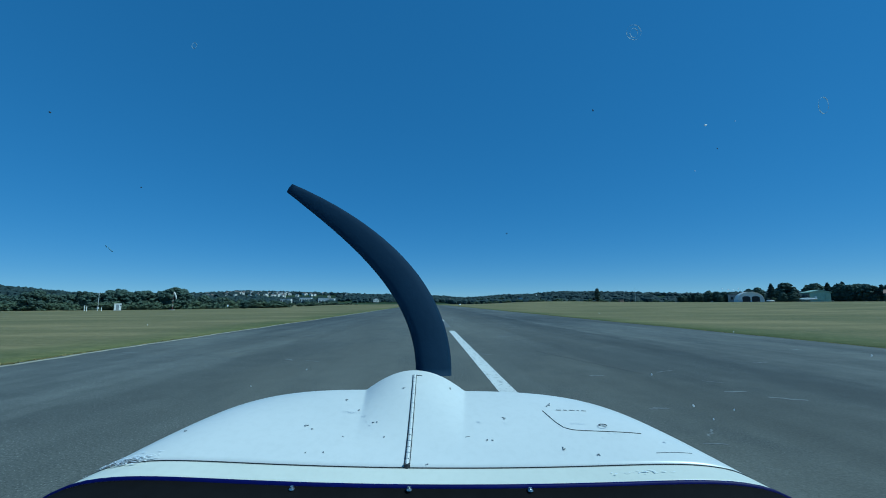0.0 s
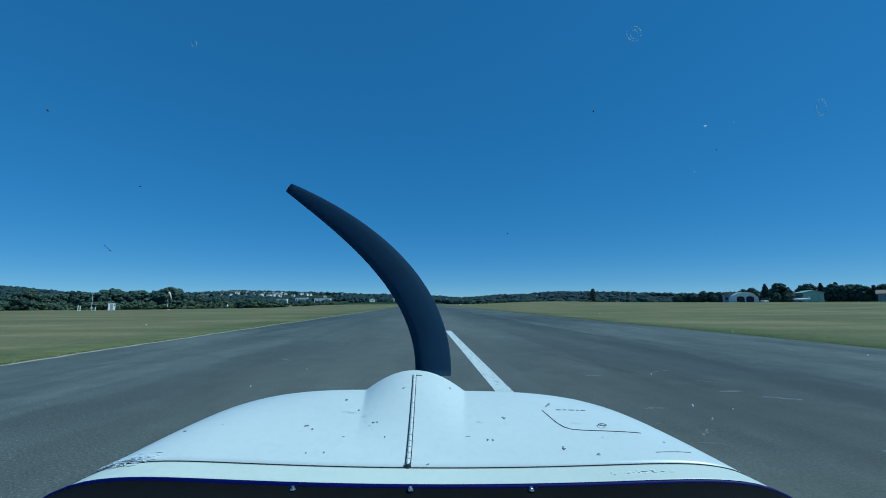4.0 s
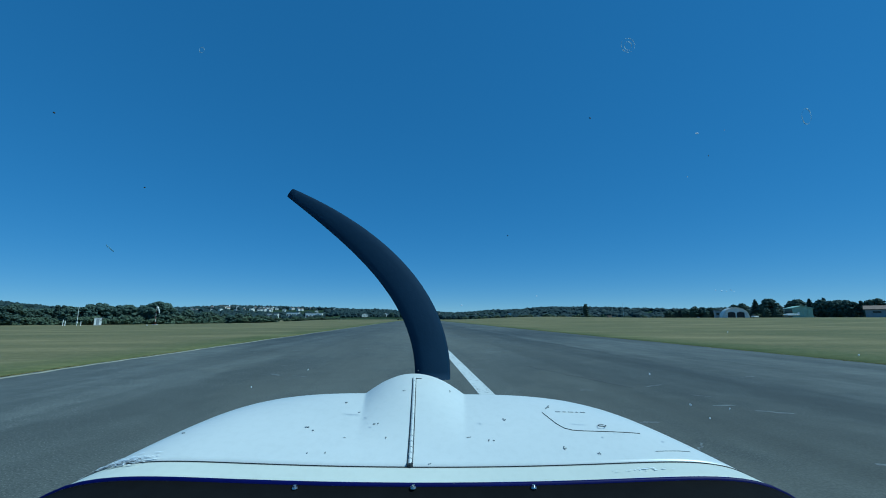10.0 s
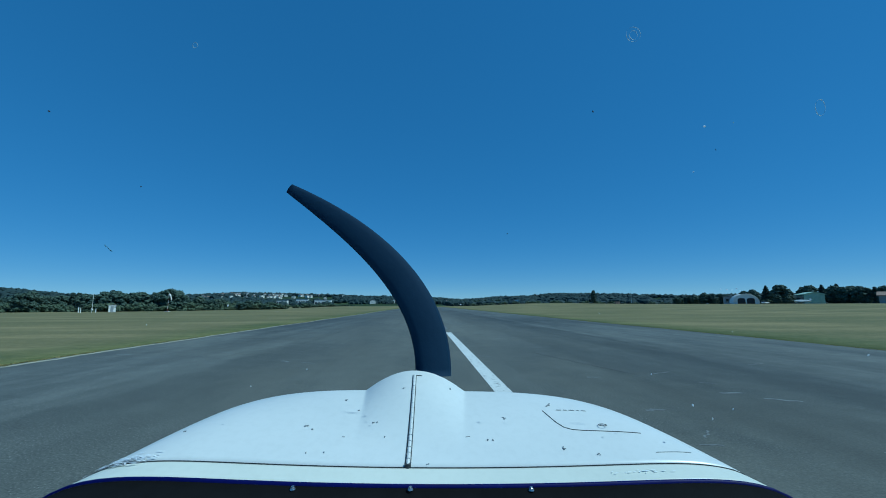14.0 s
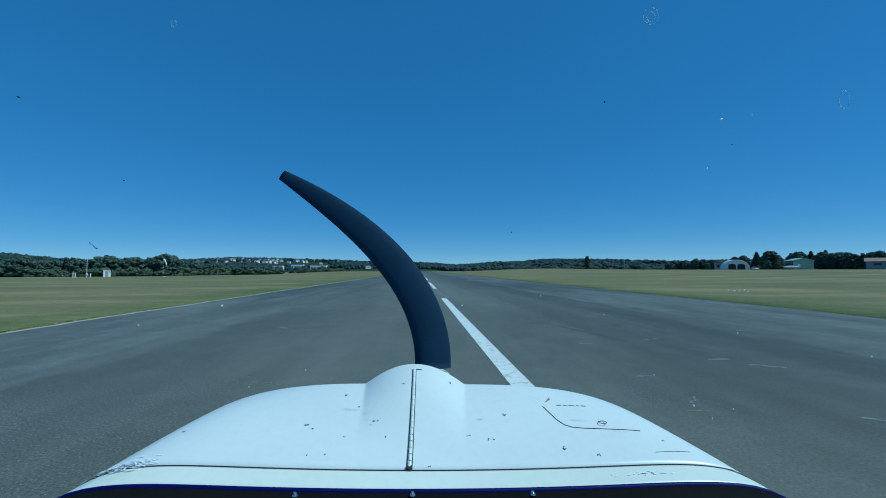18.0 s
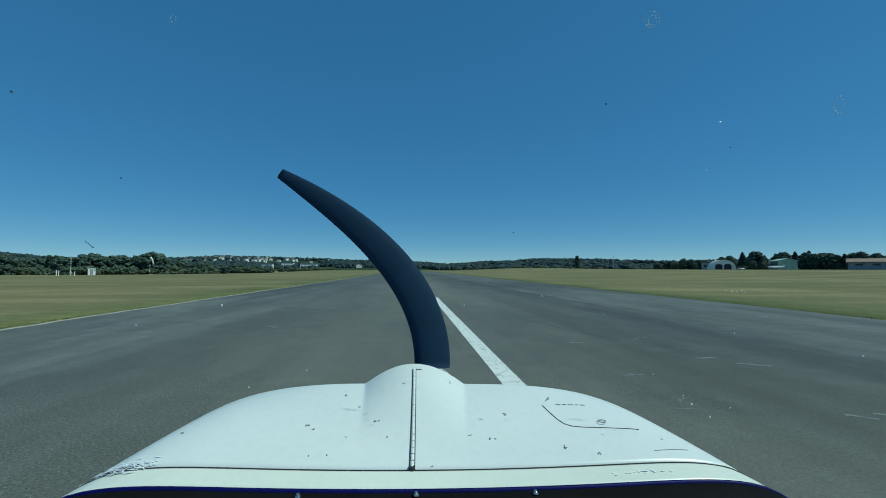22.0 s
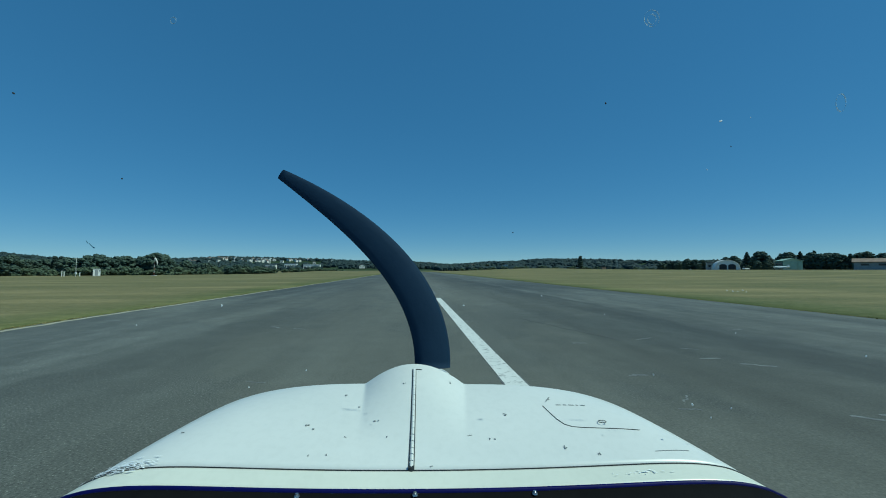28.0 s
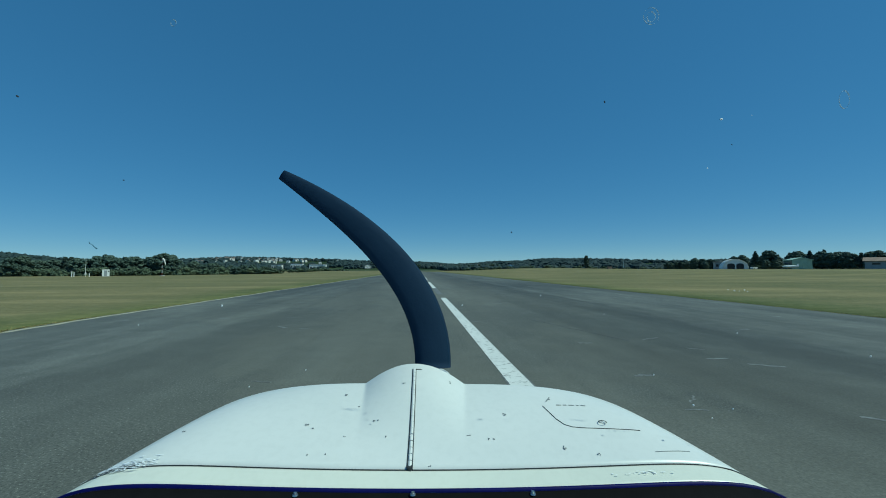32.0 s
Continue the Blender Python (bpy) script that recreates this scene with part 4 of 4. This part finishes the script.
def far_woods():
    """Thousands of small crowns on the ridges."""
    rg = np.random.default_rng(3)
    verts, faces, at = [], [], 0
    while at < 9500 * len(ICO_V1):
        a = rg.uniform(-1.05, 1.05)
        r = 640 + 1500 * rg.random() ** 0.8
        x, y = r * math.sin(a), r * math.cos(a)
        if abs(x - 1) < 45 and y < 930:
            continue
        if noise.noise((x * 0.004, y * 0.004, 9)) < -0.22:
            continue
        s = rg.uniform(2.6, 6.6) * (1 + r / 3500)
        v = ICO_V1 * (1 + rg.uniform(-0.3, 0.3, (len(ICO_V1), 1))) * np.array([s, s, s * 0.8]) + np.array([x, y, ground_height(x, y) + s * 0.45])
        verts.append(v)
        faces += (ICO_F1 + at).tolist()
        at += len(v)
    ob = raw("far_woods", np.concatenate(verts).tolist(), faces, WOODS)
    return tagged(ob, "dark woodland covering the distant ridges, haze-blue in its colour", "woods", kind="stuff")


far_woods()


# ---- houses and airfield buildings ----
def house(x, y, w, d, h, turn, wall=PLASTER, roof=TILE, label="", z=None):
    m = pose(x, y, ground_height(x, y) if z is None else z, 0, 0, turn)
    root = thing("house", m, label or "small pale house with a clay tile roof on the ridge", "house", "village houses")
    part("wall", boxed(-w / 2, w / 2, -d / 2, d / 2, -1.5, h), wall, root)
    o, rise = 0.4, w * 0.22
    bm = prism(bmesh.new(), [(-w / 2 - o, h - 0.1), (0, h + rise), (w / 2 + o, h - 0.1), (w / 2 + o, h + 0.12), (0, h + rise + 0.25), (-w / 2 - o, h + 0.12)], -d / 2 - o, d / 2 + o)
    part("roof", bm, roof, root, "clay tile roof" if roof == TILE else "grey roof")
    part("gable", prism(bmesh.new(), [(-w / 2, h - 0.05), (w / 2, h - 0.05), (0, h + rise - 0.02)], -d / 2 + 0.01, d / 2 - 0.01), wall, root)
    for k in (-0.27, 0.27):
        part("window", boxed(k * w - 0.55, k * w + 0.55, -d / 2 - 0.06, -d / 2 + 0.1, h * 0.4, h * 0.4 + 1.3), WINDOW, root, "dark window")
    part("door", boxed(-0.5, 0.5, -d / 2 - 0.06, -d / 2 + 0.1, 0, 2.1), WINDOW, root, "dark door")
    return root


rg = random.Random(8)
for k in range(120):
    a = radians(rg.gauss(-22.0, 4.6))
    r = rg.uniform(1180, 1850)
    x, y = r * math.sin(a), r * math.cos(a)
    house(x, y, rg.uniform(6.5, 11), rg.uniform(6, 10), rg.uniform(3.2, 5.8), rg.uniform(-60, 60), PLASTER, TILE if rg.random() < 0.6 else SLATE, z=ground_height(x, y) + 2.6)
for x, y, w, t in ((-70, 980, 13, 10), (-30, 1010, 11, -15), (60, 990, 12, 20), (150, 1000, 14, 5), (-110, 900, 12, 12), (215, 930, 12, -8)):
    house(x, y, w, 9, 4.5, t, PLASTER, TILE, z=ground_height(x, y) + 2.5, label="small pale house beyond the runway's far end")


def long_shed(x, y, w, d, h, turn, wall, roof, label, name="storage_building"):
    root = thing(name, pose(x, y, ground_height(x, y), 0, 0, turn), label, "building")
    part("wall", boxed(-w / 2, w / 2, -d / 2, d / 2, -0.6, h), wall, root)
    part("roof", boxed(-w / 2 - 0.4, w / 2 + 0.4, -d / 2 - 0.4, d / 2 + 0.4, h, h + 0.5, bevel=0.1), roof, root)
    for k in range(5):
        cx = (-0.4 + 0.2 * k) * w
        part("window", boxed(cx - w * 0.06, cx + w * 0.06, -d / 2 - 0.06, -d / 2 + 0.1, h * 0.35, h * 0.7), WINDOW, root, "dark window")
    return root


long_shed(-166, 690, 26, 14, 9.5, 6, WHITE_SHEET, WHITE_SHEET, "long low white industrial building below the ridge")
long_shed(-232, 800, 22, 12, 11, 4, WHITE_SHEET, SLATE, "white industrial building with a grey roof")
long_shed(-256, 760, 18, 12, 9, 4, PLASTER, SLATE, "pale workshop building with a grey roof")


def vault_hangar(m, width, height, depth, label, openings, sheet, group=""):
    """A round-topped hangar: a half barrel of sheeting, its end wall and dark openings."""
    root = thing("hangar", m, label, "hangar", group)
    n = 26
    arc = [(width / 2 * math.cos(math.pi * k / n), height * math.sin(math.pi * k / n) ** 0.85 if 0 < k < n else -0.4) for k in range(n + 1)]
    inner = [(x * 0.975, z * 0.965 if z > 0 else z) for x, z in arc]
    verts, faces = [], []
    for y in (-depth / 2, depth / 2):
        verts += [(x, y, z) for x, z in arc] + [(x, y, z) for x, z in inner]
    w = n + 1
    for k in range(n):
        o0, o1, i0, i1 = k, k + 1, w + k, w + k + 1
        faces += [(o0, o1, o1 + 2 * w, o0 + 2 * w), (i0, i0 + 2 * w, i1 + 2 * w, i1), (o0, i0, i1, o1), (o0 + 2 * w, o1 + 2 * w, i1 + 2 * w, i0 + 2 * w)]
    raw("shell", verts, faces, sheet, root, True)
    for j in range(7):
        y = -depth / 2 + depth * j / 6
        bm = bmesh.new()
        for k in range(n):
            rod(bm, (arc[k][0] * 1.004, y, arc[k][1] * 1.004), (arc[k + 1][0] * 1.004, y, arc[k + 1][1] * 1.004), 0.07, sides=5)
        part("rib", bm, sheet, root)
    part("end_wall", prism(bmesh.new(), inner, depth / 2 - 0.6, depth / 2 - 0.4), sheet, root)
    if openings == 0:
        # A near-black sheet fills the arch, painting the shade inside the hangar.
        part("door", prism(bmesh.new(), inner, -depth / 2 + 0.5, -depth / 2 + 0.8), DARK_INSIDE, root, "dark sheet standing for the shaded inside under the arch")
    else:
        part("front_wall", prism(bmesh.new(), inner, -depth / 2 + 0.3, -depth / 2 + 0.5), sheet, root)
        ow = width * 0.3
        for k in range(openings):
            cx = (k - (openings - 1) / 2) * width * 0.36
            pts = [(cx - ow / 2, 0), (cx + ow / 2, 0), (cx + ow / 2, height * 0.42)] + [(cx + ow / 2 * math.cos(a), height * 0.42 + height * 0.16 * math.sin(a)) for a in (0.5, 1.0, 1.57, 2.1, 2.6)] + [(cx - ow / 2, height * 0.42)]
            # Near-black panel painted for the shade inside each doorway.
            part("opening", prism(bmesh.new(), pts, -depth / 2 + 0.2, -depth / 2 + 0.34), DARK_INSIDE, root, "dark panel standing for the shade in an arched doorway")
    return root


vault_hangar(pose(196, 241, ground_height(196, 241), 0, 0, -26), 13, 6.0, 10, "white round-topped hangar with dark arched doorways", 2, WHITE_SHEET)


def gable_hangar(x, y, w, d, h, turn, front, side, roof, label):
    root = thing("hangar", pose(x, y, ground_height(x, y), 0, 0, turn), label, "hangar")
    rise = w * 0.13
    part("side_wall", boxed(-w / 2, w / 2, -d / 2, d / 2, -0.5, h), side, root)
    part("front_wall", prism(bmesh.new(), [(-w / 2, -0.3), (w / 2, -0.3), (w / 2, h), (0, h + rise), (-w / 2, h)], -d / 2 - 0.14, -d / 2 - 0.02), front, root)
    part("back_wall", prism(bmesh.new(), [(-w / 2, h), (w / 2, h), (0, h + rise)], d / 2 - 0.2, d / 2 - 0.02), side, root)
    bm = prism(bmesh.new(), [(-w / 2 - 0.5, h - 0.1), (0, h + rise), (w / 2 + 0.5, h - 0.1), (w / 2 + 0.5, h + 0.15), (0, h + rise + 0.3), (-w / 2 - 0.5, h + 0.15)], -d / 2 - 0.6, d / 2 + 0.6)
    part("roof", bm, roof, root)
    for k in range(4):
        cx = (-0.33 + 0.22 * k) * w
        part("door_panel", boxed(cx - w * 0.105, cx + w * 0.105, -d / 2 - 0.26, -d / 2 - 0.16, 0, h * 0.82, bevel=0.03), front, root)
    for k in range(3):
        cy = (-0.3 + 0.3 * k) * d
        part("window", boxed(-w / 2 - 0.05, -w / 2 + 0.1, cy - 1.2, cy + 1.2, h * 0.55, h * 0.8), WINDOW, root, "dark window")
    return root


gable_hangar(196, 198, 8.2, 9, 4.5, -24, GREEN_SHEET, DARK_GREEN, GREEN_SHEET, "pale green metal hangar with dark green side walls")
gable_hangar(198, 157, 11, 17, 3.2, 39, GREY_SHEET, GREY_SHEET, RUST, "low grey shed with a rust-stained metal roof")
gable_hangar(198, 134, 11, 12, 4.4, -48, GREEN_SHEET, GREY_SHEET, GREEN_SHEET, "grey shed with a pale green roof and open front")
gable_hangar(203, 118, 12, 11, 4.6, -40, GREY_SHEET, GREY_SHEET, GREY_SHEET, "plain grey metal shed")
gable_hangar(252, 356, 12, 10, 4.6, -30, PLASTER, PLASTER, TILE, "pale house-like building among the trees")
long_shed(207, 262, 12, 8, 4.6, -30, GREY_SHEET, SLATE, "low grey flat-roofed building beside the white hangar")


def control_tower(x, y, turn):
    root = thing("control_tower", pose(x, y, ground_height(x, y), 0, 0, turn), "small white control tower with a dark glazed cab", "tower")
    part("base", boxed(-7, 7, -5, 5, -0.5, 4.2, bevel=0.1), PLASTER, root)
    part("shaft", boxed(-3, 3, -3, 3, 4.2, 8.2, bevel=0.1), PLASTER, root)
    part("cab", prism(bmesh.new(), [(-3.2, 8.2), (3.2, 8.2), (4.2, 11.2), (-4.2, 11.2)], -3.8, 3.8), WINDOW, root, "dark glazed cab")
    part("cab_roof", boxed(-4.6, 4.6, -4.4, 4.4, 11.2, 11.7, bevel=0.1), SLATE, root)
    part("balcony", boxed(-4.4, 4.4, -4.4, 4.4, 7.9, 8.18), CONCRETE, root)
    for k in range(4):
        part("window", boxed(-5.2 + 3 * k, -3.6 + 3 * k, -5.08, -4.9, 1.4, 2.9), WINDOW, root, "dark window")
    part("aerial", rod(bmesh.new(), (1, 0, 11.7), (1, 0, 16), 0.05, 0.02), STEEL, root)
    return root


control_tower(204, 103, -50)
first = vault_hangar(pose(214, 93, ground_height(214, 93), 0, 0, -80), 14.5, 7.0, 18, "grey arched hangar with a dark front, one of a row", 0, GREY_SHEET, "row of arched hangars")
for k in range(1, 9):
    copy_thing(first, pose(214 + 1.5 * k, 93 - 16 * k, ground_height(214, 93 - 16 * k), 0, 0, -80))

# ---- things on the field ----
def windsock(x, y):
    root = thing("windsock", pose(x, y, ground_height(x, y)), "drooping pale windsock on a red and white banded pole", "windsock")
    for k in range(6):
        part("pole_band", rod(bmesh.new(), (0, 0, k * 0.95 - (0.1 if k == 0 else 0)), (0, 0, (k + 1) * 0.95), 0.075 - 0.006 * k, 0.07 - 0.006 * k), RED if k % 2 == 0 else WHITE_SHEET, root)
    part("swivel", rod(bmesh.new(), (0, 0, 5.7), (0, 0, 5.95), 0.06), STEEL, root)
    path = [Vector((0.1, 0, 5.8)), Vector((0.45, -0.05, 5.45)), Vector((0.75, -0.08, 4.9)), Vector((0.98, -0.1, 4.25)), Vector((1.1, -0.1, 3.7))]
    verts, faces, n = [], [], 14
    for i, p in enumerate(path):
        d = (path[min(4, i + 1)] - path[max(0, i - 1)]).normalized()
        u = d.cross(Vector((0, 1, 0))).normalized()
        w = d.cross(u)
        r = 0.36 - 0.055 * i
        for k in range(n):
            a = 2 * math.pi * k / n
            verts.append(tuple(p + u * r * math.cos(a) + w * r * 0.7 * math.sin(a)))
    for i in range(4):
        for k in range(n):
            a, b = i * n + k, i * n + (k + 1) % n
            faces.append((a, b, b + n, a + n))
    raw("sock", verts, faces, SOCK, root, True)
    part("base_block", boxed(-0.6, 0.6, -0.6, 0.6, -0.15, 0.2, bevel=0.03), CONCRETE, root)
    return root


windsock(-85, 141)


def equipment_cabin(x, y):
    root = thing("equipment_cabin", pose(x, y, ground_height(x, y), 0, 0, 34), "white box-shaped equipment cabin on the grass", "cabin")
    part("body", boxed(-0.95, 0.95, -1, 1, 0.15, 2.35, bevel=0.04), WHITE_SHEET, root)
    part("roof", boxed(-1.05, 1.05, -1.1, 1.1, 2.35, 2.46, bevel=0.02), WHITE_SHEET, root)
    part("plinth", boxed(-1.0, 1.0, -1.05, 1.05, -0.2, 0.15), CONCRETE, root)
    part("door", boxed(-0.4, 0.4, -1.04, -0.98, 0.2, 2.05, bevel=0.01), GREY_SHEET, root, "grey door")
    part("vent", boxed(0.6, 0.95, -1.04, -0.98, 1.6, 1.9), DARK_INSIDE, root)
    return root


equipment_cabin(-105, 144)
mast = thing("instrument_mast", pose(-110, 142, ground_height(-110, 142)), "thin white instrument mast with cross arms", "mast")
part("pole", rod(bmesh.new(), (0, 0, -0.2), (0, 0, 6.2), 0.07, 0.045), WHITE_SHEET, mast)
part("arm", rod(bmesh.new(), (-0.7, 0, 5.9), (0.7, 0, 5.9), 0.03), WHITE_SHEET, mast)
part("sensor", boxed(-0.2, 0.2, -0.15, 0.15, 0.7, 1.3, bevel=0.02), WHITE_SHEET, mast)
for x, y, h in ((-112, 140, 1.5), (-113.5, 141, 1.8), (-108, 141, 1.2)):
    post = thing("marker_post", pose(x, y, ground_height(x, y)), "short white marker post on the grass by the cabin", "post", "posts by the cabin")
    part("post_shaft", rod(bmesh.new(), (0, 0, -0.1), (0, 0, h), 0.13, 0.11), WHITE_SHEET, post)
    part("post_cap", rod(bmesh.new(), (0, 0, h), (0, 0, h + 0.12), 0.16, 0.08), GREY_SHEET, post)
hut = thing("field_hut", pose(156, 322, ground_height(156, 322)), "small dark box hut on the grass beside the runway", "hut")
part("body", boxed(-1.6, 1.6, -1.2, 1.2, -0.3, 1.9, bevel=0.03), RUST, hut)
part("roof", boxed(-1.75, 1.75, -1.35, 1.35, 1.9, 2.05), SLATE, hut)


def parked_aeroplane(x, y, turn):
    root = thing("parked_aeroplane", pose(x, y, ground_height(x, y), 0, 0, turn), "small white parked aeroplane on the grass by the hangars", "aeroplane", "parked aeroplanes")
    bm = bmesh.new()
    bmesh.ops.create_uvsphere(bm, u_segments=20, v_segments=12, radius=1, matrix=pose(0, 0, 1.25) @ Matrix.Diagonal((0.6, 3.3, 0.62, 1)))
    part("fuselage", bm, WHITE_SHEET, root, smooth=True)
    part("wing", boxed(-4.7, 4.7, 0.2, 1.6, 0.95, 1.1, bevel=0.05), WHITE_SHEET, root)
    part("tailplane", boxed(-1.5, 1.5, -3.2, -2.5, 1.35, 1.42, bevel=0.02), WHITE_SHEET, root)
    part("fin", boxed(-0.05, 0.05, -3.3, -2.5, 1.4, 2.5, bevel=0.02), WHITE_SHEET, root)
    for x0, y0 in ((-1.1, 0.6), (1.1, 0.6), (0, 2.6)):
        part("wheel", rod(bmesh.new(), (x0 - 0.08, y0, 0.2), (x0 + 0.08, y0, 0.2), 0.22, sides=16), RUBBER, root)
        part("gear_leg", rod(bmesh.new(), (x0, y0, 0.2), (x0 * 0.7, y0, 1.0), 0.05), STEEL, root)
    return root


parked_aeroplane(185, 191, 55)
parked_aeroplane(196, 88, -65)


def parked_car(x, y, turn, paint, label):
    root = thing("car", pose(x, y, ground_height(x, y), 0, 0, turn), label, "car", "parked cars")
    bm = prism(bmesh.new(), [(-2.1, 0.3), (2.1, 0.3), (2.1, 0.8), (1.3, 0.92), (-1.9, 0.95), (-2.1, 0.8)], -0.85, 0.85)
    part("body", bm, paint, root)
    part("cabin", prism(bmesh.new(), [(-1.6, 0.95), (1.1, 0.93), (0.5, 1.45), (-1.2, 1.48)], -0.75, 0.75), WINDOW, root, "dark glazed cabin")
    for sx in (-1.3, 1.35):
        for sy in (-0.8, 0.8):
            part("wheel", rod(bmesh.new(), (sx, sy - 0.1, 0.31), (sx, sy + 0.1, 0.31), 0.31, sides=16), RUBBER, root)
    return root


parked_car(193, 222, 20, WHITE_SHEET, "white car parked beside the hangar")
parked_car(192, 136, 70, PLASTER, "pale car parked between the hangars")
pylon = thing("radio_mast", pose(250, 480, ground_height(250, 480)), "thin grey lattice radio mast among the trees", "mast")
part("pole", rod(bmesh.new(), (0, 0, -0.5), (0, 0, 19), 0.25, 0.08, 6), STEEL, pylon)
